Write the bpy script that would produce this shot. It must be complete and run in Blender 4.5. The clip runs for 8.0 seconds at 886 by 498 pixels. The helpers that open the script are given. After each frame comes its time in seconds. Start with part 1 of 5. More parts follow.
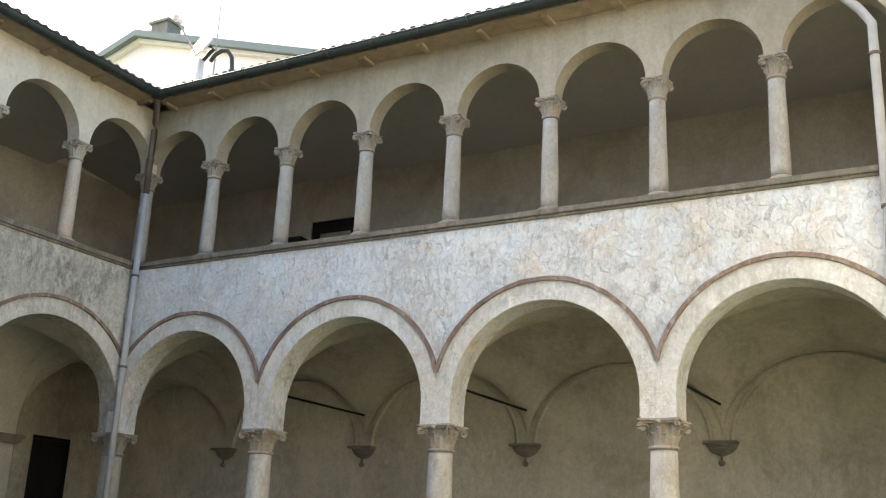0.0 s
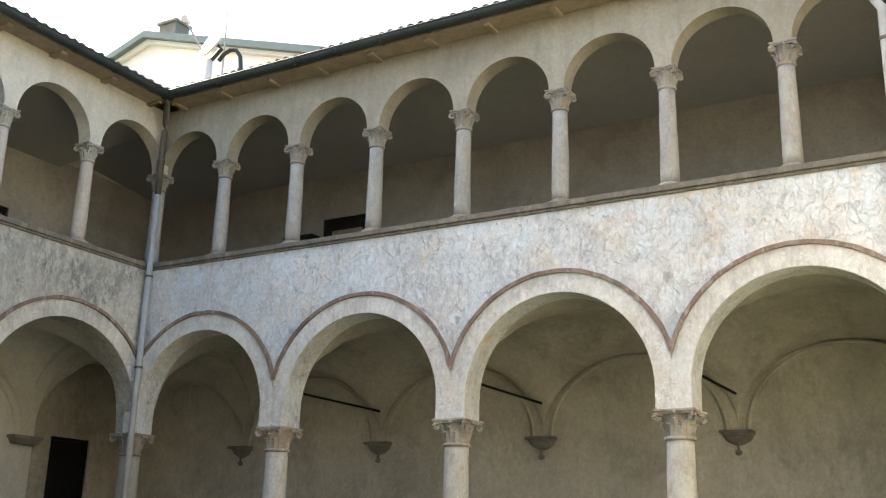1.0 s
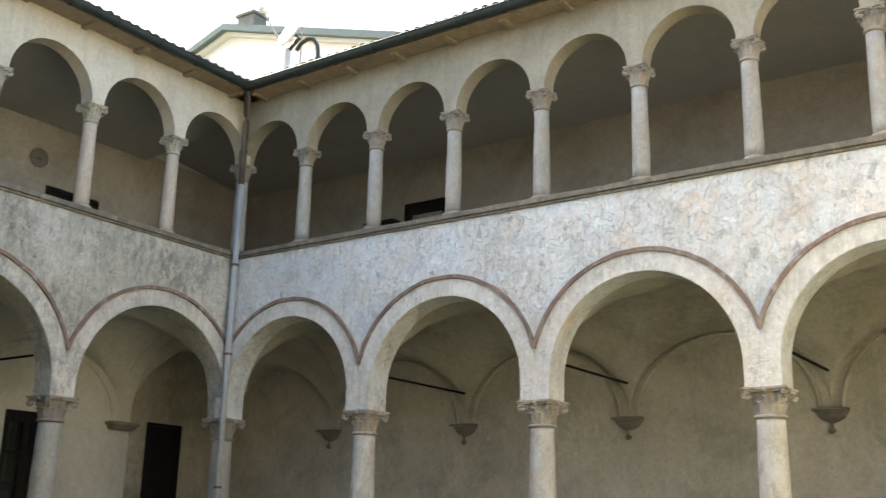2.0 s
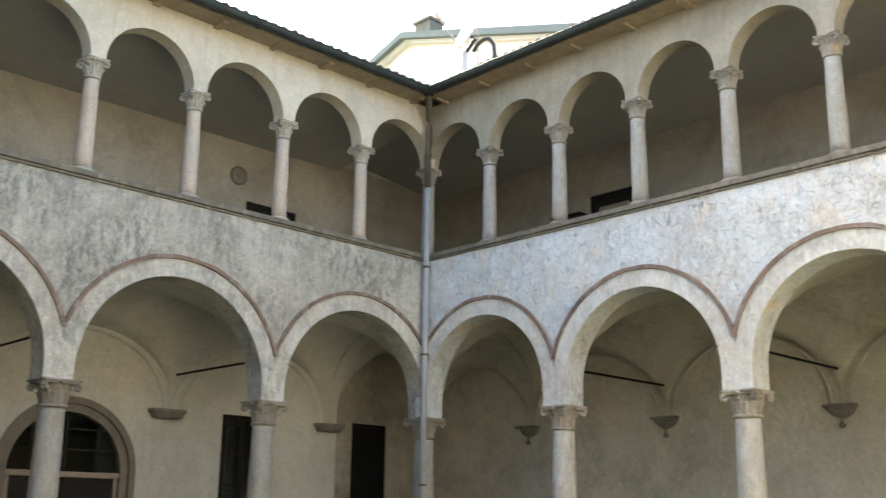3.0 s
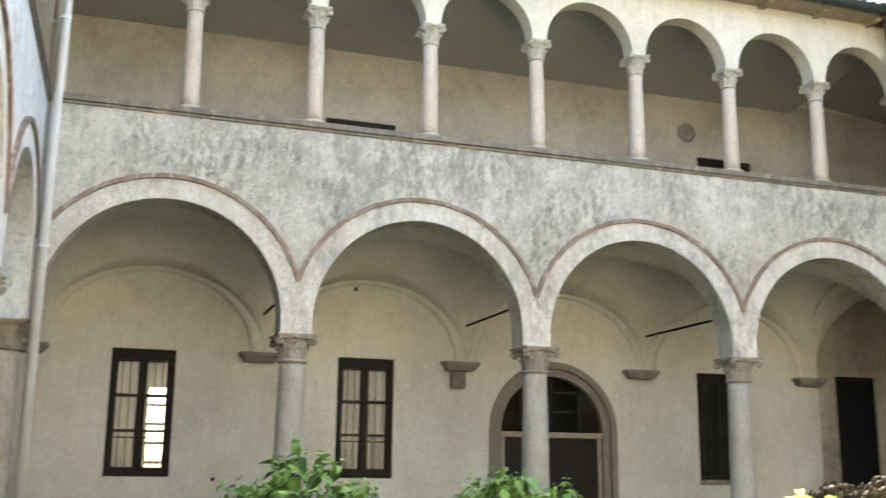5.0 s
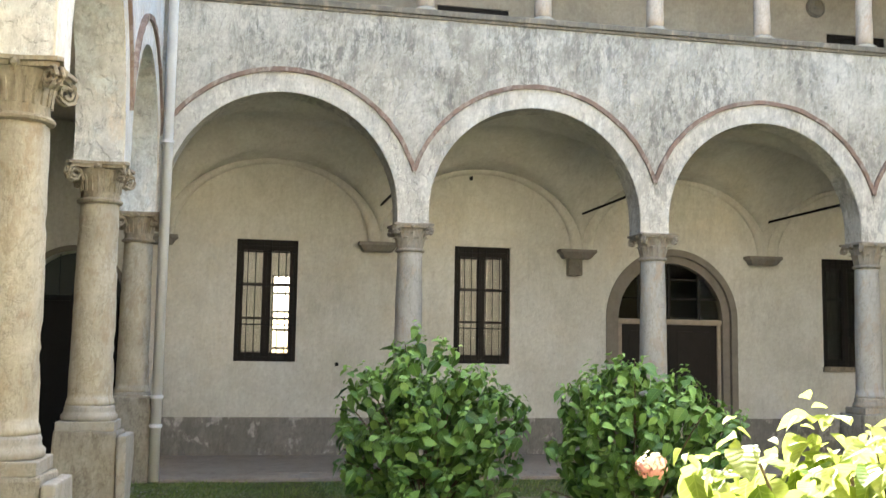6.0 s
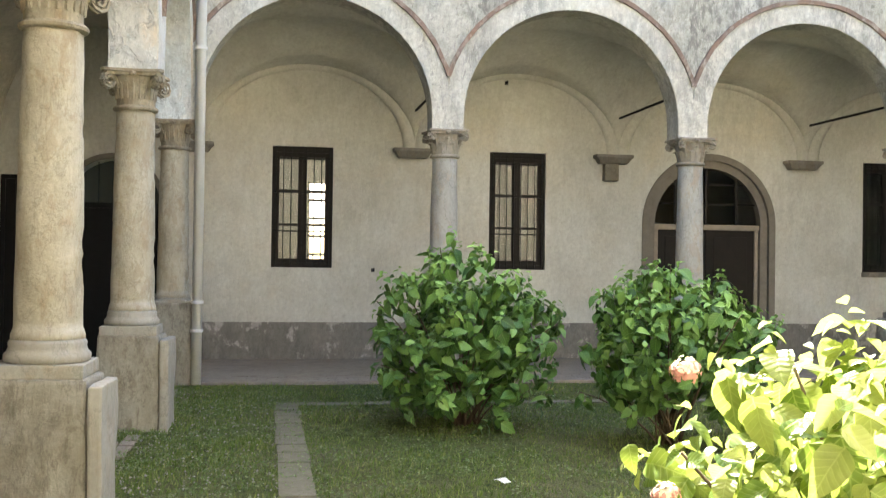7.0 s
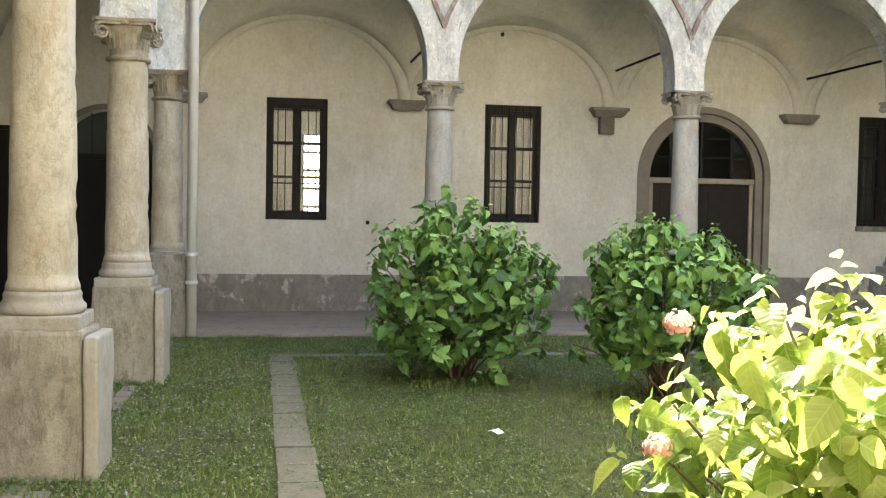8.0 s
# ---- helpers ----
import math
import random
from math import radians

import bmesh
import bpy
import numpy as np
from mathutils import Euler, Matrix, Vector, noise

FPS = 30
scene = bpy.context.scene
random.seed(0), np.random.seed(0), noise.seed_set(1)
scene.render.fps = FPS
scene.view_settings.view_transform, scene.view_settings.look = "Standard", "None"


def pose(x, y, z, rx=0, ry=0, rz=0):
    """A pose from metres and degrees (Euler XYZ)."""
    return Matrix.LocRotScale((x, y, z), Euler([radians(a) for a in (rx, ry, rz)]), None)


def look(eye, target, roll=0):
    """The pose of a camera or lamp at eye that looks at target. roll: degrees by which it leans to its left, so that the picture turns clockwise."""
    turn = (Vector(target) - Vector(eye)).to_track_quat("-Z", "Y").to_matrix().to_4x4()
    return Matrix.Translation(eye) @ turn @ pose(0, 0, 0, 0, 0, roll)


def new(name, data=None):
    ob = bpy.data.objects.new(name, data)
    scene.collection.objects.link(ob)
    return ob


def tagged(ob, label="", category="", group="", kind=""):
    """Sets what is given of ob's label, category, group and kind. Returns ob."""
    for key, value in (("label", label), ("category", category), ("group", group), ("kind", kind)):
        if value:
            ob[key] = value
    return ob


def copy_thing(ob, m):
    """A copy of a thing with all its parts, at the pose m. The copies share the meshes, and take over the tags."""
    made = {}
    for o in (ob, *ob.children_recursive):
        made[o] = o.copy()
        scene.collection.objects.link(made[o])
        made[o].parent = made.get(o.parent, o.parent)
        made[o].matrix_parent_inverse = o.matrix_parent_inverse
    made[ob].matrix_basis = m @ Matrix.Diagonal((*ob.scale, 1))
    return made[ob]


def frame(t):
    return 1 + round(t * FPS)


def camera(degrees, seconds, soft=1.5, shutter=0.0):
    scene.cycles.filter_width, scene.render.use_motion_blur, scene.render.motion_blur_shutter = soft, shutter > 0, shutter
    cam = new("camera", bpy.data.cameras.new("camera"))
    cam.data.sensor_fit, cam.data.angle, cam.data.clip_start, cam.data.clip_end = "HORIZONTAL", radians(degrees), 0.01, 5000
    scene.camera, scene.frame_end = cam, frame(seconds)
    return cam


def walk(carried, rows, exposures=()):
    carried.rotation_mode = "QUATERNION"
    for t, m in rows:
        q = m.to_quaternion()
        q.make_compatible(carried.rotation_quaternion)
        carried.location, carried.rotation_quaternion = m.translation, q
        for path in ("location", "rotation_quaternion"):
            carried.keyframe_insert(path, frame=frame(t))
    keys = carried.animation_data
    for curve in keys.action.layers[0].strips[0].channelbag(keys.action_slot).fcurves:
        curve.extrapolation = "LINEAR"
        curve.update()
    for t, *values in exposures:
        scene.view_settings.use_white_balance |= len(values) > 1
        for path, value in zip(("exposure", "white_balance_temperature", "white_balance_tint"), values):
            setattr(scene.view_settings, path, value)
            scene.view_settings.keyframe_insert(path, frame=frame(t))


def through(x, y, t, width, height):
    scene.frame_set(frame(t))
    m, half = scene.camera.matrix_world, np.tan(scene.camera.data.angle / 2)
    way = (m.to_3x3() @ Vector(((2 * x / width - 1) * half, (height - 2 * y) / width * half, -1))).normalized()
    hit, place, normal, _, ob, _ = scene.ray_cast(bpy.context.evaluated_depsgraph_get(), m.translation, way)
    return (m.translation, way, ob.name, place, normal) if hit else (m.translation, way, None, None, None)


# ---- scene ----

# camera: a pan on a tripod in the court
cam = camera(46.8, 8.0, soft=1.2, shutter=0.35)
EYE = (14.4, -13.45, 1.6)
PATH = [(t, pose(*EYE, 90 + p, r, y)) for t, y, p, r in (
    (0.0, 29.12, 16.65, -2.43), (0.5, 29.69, 16.47, -1.93), (1.0, 30.09, 16.32, -1.52), (1.2, 30.40, 16.18, -1.34),
    (2.3, 37.82, 14.70, -1.05), (2.5, 40.14, 14.48, -0.75), (3.0, 45.86, 14.79, -0.75), (3.5, 51.64, 14.58, -1.10),
    (4.0, 58.90, 14.12, -0.71), (4.5, 65.38, 13.71, -0.55), (5.0, 71.76, 12.23, -0.70), (5.2, 74.10, 11.32, -0.60),
    (6.3, 79.09, 4.36, -0.70), (6.5, 79.40, 3.36, -0.70), (7.0, 80.23, 0.65, -0.79), (7.5, 80.17, -1.23, -0.72),
    (8.0, 79.94, -1.99, -0.99))]
walk(cam, PATH, exposures=[(t, e, 6800, 6) for t, e in
     ((0.0, 2.22), (1.2, 2.22), (2.5, 2.40), (3.5, 2.74), (4.5, 3.14), (5.5, 3.20), (6.5, 3.22), (8.0, 3.40))])

# sky and sun: an afternoon sun that clears the west roof and reaches the east side of the court
SUN_EL, SUN_AZ = 41.0, 88.5     # degrees; azimuth of the sun as a yaw from +y towards -x
world = bpy.data.worlds.new("sky")
scene.world = world
world.use_nodes = True
wn = world.node_tree.nodes
sky = wn.new("ShaderNodeTexSky")
sky.sky_type = "NISHITA"
sky.sun_disc = False
sky.sun_elevation = radians(SUN_EL)
sky.sun_rotation = radians(-SUN_AZ)
sky.air_density, sky.dust_density, sky.ozone_density = 1.0, 4.0, 1.0
wn["Background"].inputs["Strength"].default_value = 0.15
world.node_tree.links.new(sky.outputs["Color"], wn["Background"].inputs["Color"])
sun = new("sun", bpy.data.lights.new("sun", "SUN"))
sun.data.energy, sun.data.angle, sun.data.color = 5.0, radians(0.55), (1.0, 0.97, 0.91)
az, el = radians(SUN_AZ), radians(SUN_EL)
sun_way = Vector((-math.sin(az) * math.cos(el), math.cos(az) * math.cos(el), math.sin(el)))
sun.matrix_world = look(tuple(sun_way * 40), (0, 0, 0))


# ---------- materials ----------
def ramp(nt, src, stops):
    n = nt.nodes.new("ShaderNodeValToRGB")
    e = n.color_ramp.elements
    while len(e) < len(stops):
        e.new(0.5)
    for k, (p, c) in zip(e, stops):
        k.position, k.color = p, (*c, 1) if len(c) == 3 else (c[0], c[0], c[0], 1)
    nt.links.new(src, n.inputs[0])
    return n.outputs[0]


def noise_out(nt, vec, scale, detail=6, rough=0.6, distortion=0.0):
    n = nt.nodes.new("ShaderNodeTexNoise")
    n.inputs["Scale"].default_value, n.inputs["Detail"].default_value = scale, detail
    n.inputs["Roughness"].default_value, n.inputs["Distortion"].default_value = rough, distortion
    nt.links.new(vec, n.inputs["Vector"])
    return n.outputs["Fac"]


def stretched(nt, vec, s, shift=(0, 0, 0)):
    n = nt.nodes.new("ShaderNodeMapping")
    n.inputs["Scale"].default_value, n.inputs["Location"].default_value = s, shift
    nt.links.new(vec, n.inputs["Vector"])
    return n.outputs[0]


def mixed(nt, fac, a, b, kind="MIX"):
    n = nt.nodes.new("ShaderNodeMix")
    n.data_type, n.blend_type = "RGBA", kind
    for sock, val in ((n.inputs[0], fac), (n.inputs[6], a), (n.inputs[7], b)):
        if isinstance(val, (int, float)):
            sock.default_value = val
        elif isinstance(val, tuple):
            sock.default_value = (*val, 1)
        else:
            nt.links.new(val, sock)
    return n.outputs[2]


def base_mat(name, rough=0.85, metal=0.0):
    m = bpy.data.materials.new(name)
    m.use_nodes = True
    nt = m.node_tree
    b = nt.nodes["Principled BSDF"]
    b.inputs["Roughness"].default_value, b.inputs["Metallic"].default_value = rough, metal
    b.inputs["Specular IOR Level"].default_value = 0.25
    geo = nt.nodes.new("ShaderNodeNewGeometry")
    return m, nt, b, geo.outputs["Position"]


def bump(nt, b, height, strength, dist=0.02):
    n = nt.nodes.new("ShaderNodeBump")
    n.inputs["Strength"].default_value, n.inputs["Distance"].default_value = strength, dist
    nt.links.new(height, n.inputs["Height"])
    nt.links.new(n.outputs[0], b.inputs["Normal"])


def plaster(name, base, dirt, dirt_amount, warm, warm_amount, streak=0.4, rough_relief=0.5, shift=0.0, mould=0.0, peel=0.0, under=(0.7, 0.7, 0.68), crust=0.0):
    """Lime plaster: cloudy patches, runs of grime, warm bare spots, flaking and specks of mould."""
    m, nt, b, pos0 = base_mat(name, 0.92)
    pos = stretched(nt, pos0, (1, 1, 1), (shift, shift * 1.7, shift * 0.6))
    cloud = noise_out(nt, pos, 0.9, 9, 0.68, 0.5)
    runs = noise_out(nt, stretched(nt, pos, (3.0, 3.0, 0.42)), 1.5, 8, 0.7, 0.5)
    fine = noise_out(nt, pos, 17, 8, 0.75)
    flake = noise_out(nt, stretched(nt, pos, (1, 1, 0.75)), 7.5, 13, 0.72)
    flake2 = noise_out(nt, stretched(nt, pos, (1.2, 1.2, 0.6), (3, 1, 8)), 11.0, 12, 0.8)
    spots = noise_out(nt, pos, 0.55, 7, 0.65, 0.8)
    c = mixed(nt, ramp(nt, cloud, [(0.40, (0.0,)), (0.66, (dirt_amount,))]), base, dirt)
    c = mixed(nt, ramp(nt, runs, [(0.48, (0.0,)), (0.66, (streak,))]), c, tuple(k * 0.66 for k in dirt))
    c = mixed(nt, ramp(nt, spots, [(0.52, (0.0,)), (0.66, (warm_amount,))]), c, warm)
    c = mixed(nt, ramp(nt, flake, [(0.50, (0.0,)), (0.60, (0.6 * rough_relief,))]), c, tuple(min(0.9, k * 1.10) for k in base))
    c = mixed(nt, ramp(nt, flake2, [(0.53, (0.0,)), (0.63, (0.8 * rough_relief,))]), c, tuple(k * 0.85 for k in dirt))
    if peel:
        pe = noise_out(nt, stretched(nt, pos, (1, 1, 0.8), (6, 3, 2)), 2.3, 10, 0.68, 0.2)
        c = mixed(nt, ramp(nt, pe, [(0.535, (0.0,)), (0.575, (peel,))]), c, under)
    if crust:
        # ragged crusts: small shells of paint come off and leave grey pits with a pale rim
        ck = noise_out(nt, stretched(nt, pos, (1, 1, 0.7), (7, 7, 3)), 5.0, 12, 0.74, 0.35)
        c = mixed(nt, ramp(nt, ck, [(0.36, (crust,)), (0.415, (0.0,))]), c, tuple(k * 0.8 for k in dirt))
        c = mixed(nt, ramp(nt, ck, [(0.405, (0.0,)), (0.425, (crust,)), (0.455, (0.0,))]), c, tuple(min(0.92, k * 1.12) for k in base))
        pale = noise_out(nt, stretched(nt, pos, (1, 1, 0.8), (4, 8, 1)), 1.1, 5, 0.6, 0.4)
        c = mixed(nt, ramp(nt, pale, [(0.50, (0.0,)), (0.62, (0.7 * crust,))]), c, under)
        dk = noise_out(nt, stretched(nt, pos, (3.2, 3.2, 0.5), (2, 5, 6)), 2.6, 10, 0.72, 0.3)
        c = mixed(nt, ramp(nt, dk, [(0.57, (0.0,)), (0.65, (0.35 * crust,))]), c, tuple(k * 0.72 for k in dirt))
    cr = noise_out(nt, stretched(nt, pos, (1, 1, 0.55), (1, 4, 9)), 1.3, 8, 0.7, 0.4)
    c = mixed(nt, ramp(nt, cr, [(0.494, (0.0,)), (0.5, (0.35 * rough_relief,)), (0.506, (0.0,))]), c, tuple(k * 0.5 for k in dirt))
    if mould:
        patch = noise_out(nt, stretched(nt, pos, (1, 1, 1.0), (2, 9, 4)), 0.75, 4, 0.55, 0.6)
        speck = noise_out(nt, stretched(nt, pos, (1.6, 1.6, 0.7), (5, 2, 1)), 5.5, 11, 0.8, 0.3)
        mm = nt.nodes.new("ShaderNodeMath")
        mm.operation = "MULTIPLY"
        nt.links.new(ramp(nt, patch, [(0.44, (0.0,)), (0.60, (1.0,))]), mm.inputs[0])
        nt.links.new(ramp(nt, speck, [(0.47, (0.0,)), (0.56, (mould,))]), mm.inputs[1])
        c = mixed(nt, mm.outputs[0], c, (0.10, 0.098, 0.092))
    c = mixed(nt, ramp(nt, fine, [(0.38, (0.0,)), (0.66, (0.25 + 0.25 * rough_relief,))]), c, tuple(k * 0.75 for k in dirt))
    nt.links.new(c, b.inputs["Base Color"])
    h = mixed(nt, 0.45, flake, fine)
    if crust:
        scab = noise_out(nt, stretched(nt, pos, (1, 1, 0.75), (9, 1, 4)), 6.5, 6, 0.6, 0.5)
        h = mixed(nt, 0.45, h, mixed(nt, 0.5, ramp(nt, ck, [(0.38, (0.0,)), (0.43, (1.0,))]), ramp(nt, scab, [(0.46, (0.0,)), (0.52, (1.0,))])))
    bump(nt, b, h, (0.45 + 0.5 * crust) * rough_relief, 0.02 + 0.035 * crust)
    return m


# one whitewash with grime: north copy brightened for its light, west copy darkened
M_WALL_LIT = plaster("plaster_north", (0.86, 0.845, 0.815), (0.57, 0.575, 0.57), 0.85, (0.80, 0.62, 0.42), 0.9, 0.2, 0.95, 0.0, 0.3, 0.75, (0.80, 0.86, 0.89), 0.95)
M_WALL_DIM = plaster("plaster_west", (0.56, 0.54, 0.475), (0.31, 0.295, 0.255), 0.8, (0.47, 0.44, 0.385), 0.4, 0.6, 0.9, 7.0, 0.65, 0.5, (0.70, 0.68, 0.62), 0.7)
# arch bands likewise: the side's light is put into the two tones
M_TRIM = plaster("plaster_arch", (0.86, 0.84, 0.79), (0.58, 0.55, 0.50), 0.6, (0.70, 0.58, 0.42), 0.6, 0.4, 0.8, 5.0, 0.3, 0.4, (0.84, 0.85, 0.84), 0.6)
M_TRIM_DIM = plaster("plaster_arch_west", (0.71, 0.685, 0.615), (0.46, 0.44, 0.40), 0.7, (0.56, 0.50, 0.41), 0.4, 0.5, 0.9, 6.0, 0.5, 0.4, (0.76, 0.74, 0.69), 0.7)
# one ochre twice: first darkened to paint weaker light, then cream for west
M_UPPER_DIM = plaster("plaster_upper_dim", (0.40, 0.36, 0.285), (0.26, 0.23, 0.18), 0.8, (0.50, 0.465, 0.40), 0.4, 0.3, 0.4, 3.0)
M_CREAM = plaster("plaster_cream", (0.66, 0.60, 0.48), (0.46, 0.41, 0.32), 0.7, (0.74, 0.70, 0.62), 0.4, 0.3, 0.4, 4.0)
M_WALK = plaster("plaster_walk", (0.61, 0.60, 0.55), (0.45, 0.43, 0.37), 0.75, (0.60, 0.535, 0.42), 0.5, 0.15, 0.5, 11.0, 0.12, 0.2, (0.66, 0.65, 0.60))
M_WALK_N = plaster("plaster_walk_north", (0.62, 0.585, 0.50), (0.36, 0.33, 0.27), 0.85, (0.52, 0.455, 0.345), 0.5, 0.10, 0.45, 12.0, 0.2, 0.2, (0.58, 0.565, 0.51))
# damp and mould stains, over a base tone lowered to paint corner shade
M_CORNER_DIM = plaster("plaster_corner_dim", (0.47, 0.43, 0.35), (0.25, 0.225, 0.175), 0.9, (0.40, 0.33, 0.24), 0.5, 0.1, 0.5, 13.0, 0.3)
# stained plaster with the gallery's shade in its colour; north copy darker still
M_SHADED_N = plaster("plaster_shaded_north", (0.38, 0.35, 0.295), (0.22, 0.20, 0.165), 0.85, (0.34, 0.29, 0.23), 0.4, 0.08, 0.4, 16.0)
M_SHADED = plaster("plaster_shaded", (0.47, 0.435, 0.37), (0.29, 0.265, 0.22), 0.85, (0.46, 0.39, 0.31), 0.4, 0.08, 0.4, 15.0)
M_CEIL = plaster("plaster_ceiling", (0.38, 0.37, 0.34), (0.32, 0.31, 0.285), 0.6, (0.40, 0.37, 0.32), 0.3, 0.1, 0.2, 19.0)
M_DADO = plaster("plaster_dado", (0.25, 0.235, 0.21), (0.17, 0.16, 0.14), 0.8, (0.33, 0.29, 0.25), 0.4, 0.4, 0.9, 23.0, 0.4, 0.75, (0.50, 0.47, 0.43))
M_HOUSE = plaster("plaster_house", (0.90, 0.87, 0.89), (0.80, 0.74, 0.72), 0.4, (0.84, 0.78, 0.76), 0.3, 0.1, 0.1, 29.0)


def stone(name, base, dark, stain, amount=0.6, relief=0.5, shift=0.0):
    m, nt, b, pos0 = base_mat(name, 0.8)
    pos = stretched(nt, pos0, (1, 1, 1), (shift, shift, shift))
    big = noise_out(nt, stretched(nt, pos, (1.5, 1.5, 0.8)), 1.8, 8, 0.65, 0.5)
    fine = noise_out(nt, pos, 26, 6, 0.7)
    veins = noise_out(nt, stretched(nt, pos, (2.6, 2.6, 1.2)), 2.4, 9, 0.7, 0.3)
    c = mixed(nt, ramp(nt, big, [(0.38, (0.0,)), (0.68, (amount,))]), base, dark)
    c = mixed(nt, ramp(nt, veins, [(0.53, (0.0,)), (0.66, (0.7,))]), c, stain)
    chip = noise_out(nt, stretched(nt, pos, (1, 1, 0.6), (4, 4, 4)), 19.0, 9, 0.7)
    c = mixed(nt, ramp(nt, chip, [(0.5, (0.0,)), (0.66, (0.22,))]), c, tuple(min(0.9, k * 1.2) for k in base))
    c = mixed(nt, ramp(nt, fine, [(0.35, (0.0,)), (0.8, (0.35,))]), c, tuple(k * 0.6 for k in dark))
    cr = noise_out(nt, stretched(nt, pos, (1, 1, 0.55), (3, 7, 1)), 3.2, 9, 0.7, 0.3)
    line = ramp(nt, cr, [(0.485, (0.0,)), (0.5, (0.4,)), (0.515, (0.0,))])
    c = mixed(nt, line, c, tuple(k * 0.45 for k in dark))
    pat = noise_out(nt, stretched(nt, pos, (1, 1, 0.6), (8, 2, 5)), 4.5, 10, 0.7, 0.2)
    c = mixed(nt, ramp(nt, pat, [(0.54, (0.0,)), (0.59, (0.5,))]), c, tuple(0.5 * (p + q) for p, q in zip(dark, stain)))
    nt.links.new(c, b.inputs["Base Color"])
    bump(nt, b, mixed(nt, 0.5, mixed(nt, 0.5, fine, cr), pat), 0.8 * relief, 0.035)
    return m


M_STONE = stone("grey_stone", (0.43, 0.42, 0.39), (0.27, 0.26, 0.24), (0.40, 0.31, 0.22), 0.6, 0.7)
M_LIME = stone("limewashed_stone", (0.66, 0.65, 0.62), (0.48, 0.46, 0.42), (0.42, 0.30, 0.20), 0.55, 0.8, 2.0)
M_LIME_CAP = stone("limewashed_carving", (0.52, 0.49, 0.44), (0.24, 0.20, 0.165), (0.44, 0.27, 0.16), 0.7, 0.9, 4.0)
M_CAP = stone("carved_stone", (0.37, 0.34, 0.295), (0.18, 0.16, 0.135), (0.36, 0.26, 0.17), 0.7, 0.8, 3.0)
M_WARM = stone("warm_stone", (0.51, 0.48, 0.40), (0.33, 0.29, 0.22), (0.34, 0.26, 0.17), 0.75, 1.6, 5.0)
M_WARM_CAP = stone("warm_carving", (0.44, 0.40, 0.32), (0.14, 0.115, 0.08), (0.34, 0.25, 0.16), 0.8, 1.2, 8.0)
M_BASE = stone("base_stone", (0.37, 0.355, 0.32), (0.28, 0.26, 0.225), (0.32, 0.27, 0.21), 0.5, 0.8, 7.0)
M_ROSE = stone("rose_stone", (0.56, 0.49, 0.41), (0.44, 0.36, 0.28), (0.50, 0.36, 0.26), 0.5, 0.6, 6.0)
M_PLINTH = stone("plinth_plaster", (0.37, 0.35, 0.30), (0.20, 0.18, 0.145), (0.11, 0.09, 0.068), 0.85, 1.7, 9.0)
M_SILL = stone("sill_stone", (0.20, 0.18, 0.145), (0.10, 0.09, 0.072), (0.40, 0.34, 0.26), 0.6, 0.6, 13.0)
M_TERRA = stone("terracotta_trim", (0.30, 0.20, 0.155), (0.14, 0.11, 0.095), (0.56, 0.50, 0.43), 0.8, 1.2, 17.0)
M_CORBEL = stone("corbel_stone", (0.25, 0.235, 0.21), (0.12, 0.11, 0.095), (0.24, 0.19, 0.14), 0.6, 0.6, 21.0)
M_SLAB = stone("path_stone", (0.21, 0.19, 0.14), (0.12, 0.11, 0.075), (0.10, 0.12, 0.05), 0.6, 0.7, 25.0)


def plain(name, color, rough, metal=0.0, vary=0.25, scale=8.0, relief=0.15):
    m, nt, b, pos = base_mat(name, rough, metal)
    n1 = noise_out(nt, pos, scale, 6, 0.65, 0.3)
    n2 = noise_out(nt, pos, scale * 6, 5, 0.7)
    c = mixed(nt, ramp(nt, n1, [(0.35, (0.0,)), (0.7, (1.0,))]), color, tuple(k * (1 - vary) for k in color))
    c = mixed(nt, ramp(nt, n2, [(0.4, (0.0,)), (0.8, (vary,))]), c, tuple(min(1, k * 1.4) for k in color))
    nt.links.new(c, b.inputs["Base Color"])
    bump(nt, b, n2, relief, 0.005)
    return m


M_GUTTER = plain("gutter_metal", (0.055, 0.066, 0.062), 0.55, 0.3, 0.4, 3.0)
M_PIPE = plain("zinc_pipe", (0.40, 0.40, 0.40), 0.5, 0.0, 0.25, 3.0)
M_OLDPIPE = plain("old_pipe", (0.13, 0.105, 0.085), 0.6, 0.1, 0.3, 3.0)
M_PALEPIPE = plain("pale_pipe", (0.68, 0.69, 0.70), 0.5, 0.0, 0.15, 3.0)
M_IRON = plain("black_iron", (0.010, 0.010, 0.010), 0.6, 0.3, 0.3)
M_WOOD = plain("dark_wood", (0.012, 0.009, 0.007), 0.65, 0.0, 0.4, 5.0, 0.3)
M_BEAM = plain("old_wood", (0.36, 0.29, 0.21), 0.8, 0.0, 0.35, 5.0, 0.3)
M_RAIL = plain("weathered_board", (0.30, 0.25, 0.195), 0.8, 0.0, 0.3, 7.0, 0.3)
M_BROWN = plain("brown_surround", (0.20, 0.178, 0.148), 0.85, 0.0, 0.3, 3.0, 0.3)
# indoor shade painted as wall colour: near black first, then a milder tone
M_ROOM_SHADE = plain("room_shade", (0.03, 0.028, 0.024), 0.9, 0.0, 0.2, 1.0)
M_DARKROOM = plain("dim_room_plaster", (0.13, 0.12, 0.10), 0.9, 0.0, 0.2, 1.0)
M_TILE = plain("roof_tile", (0.17, 0.115, 0.085), 0.9, 0.0, 0.5, 2.5, 0.5)
M_FASCIA = plain("painted_fascia", (0.15, 0.19, 0.19), 0.6, 0.1, 0.2, 1.5)
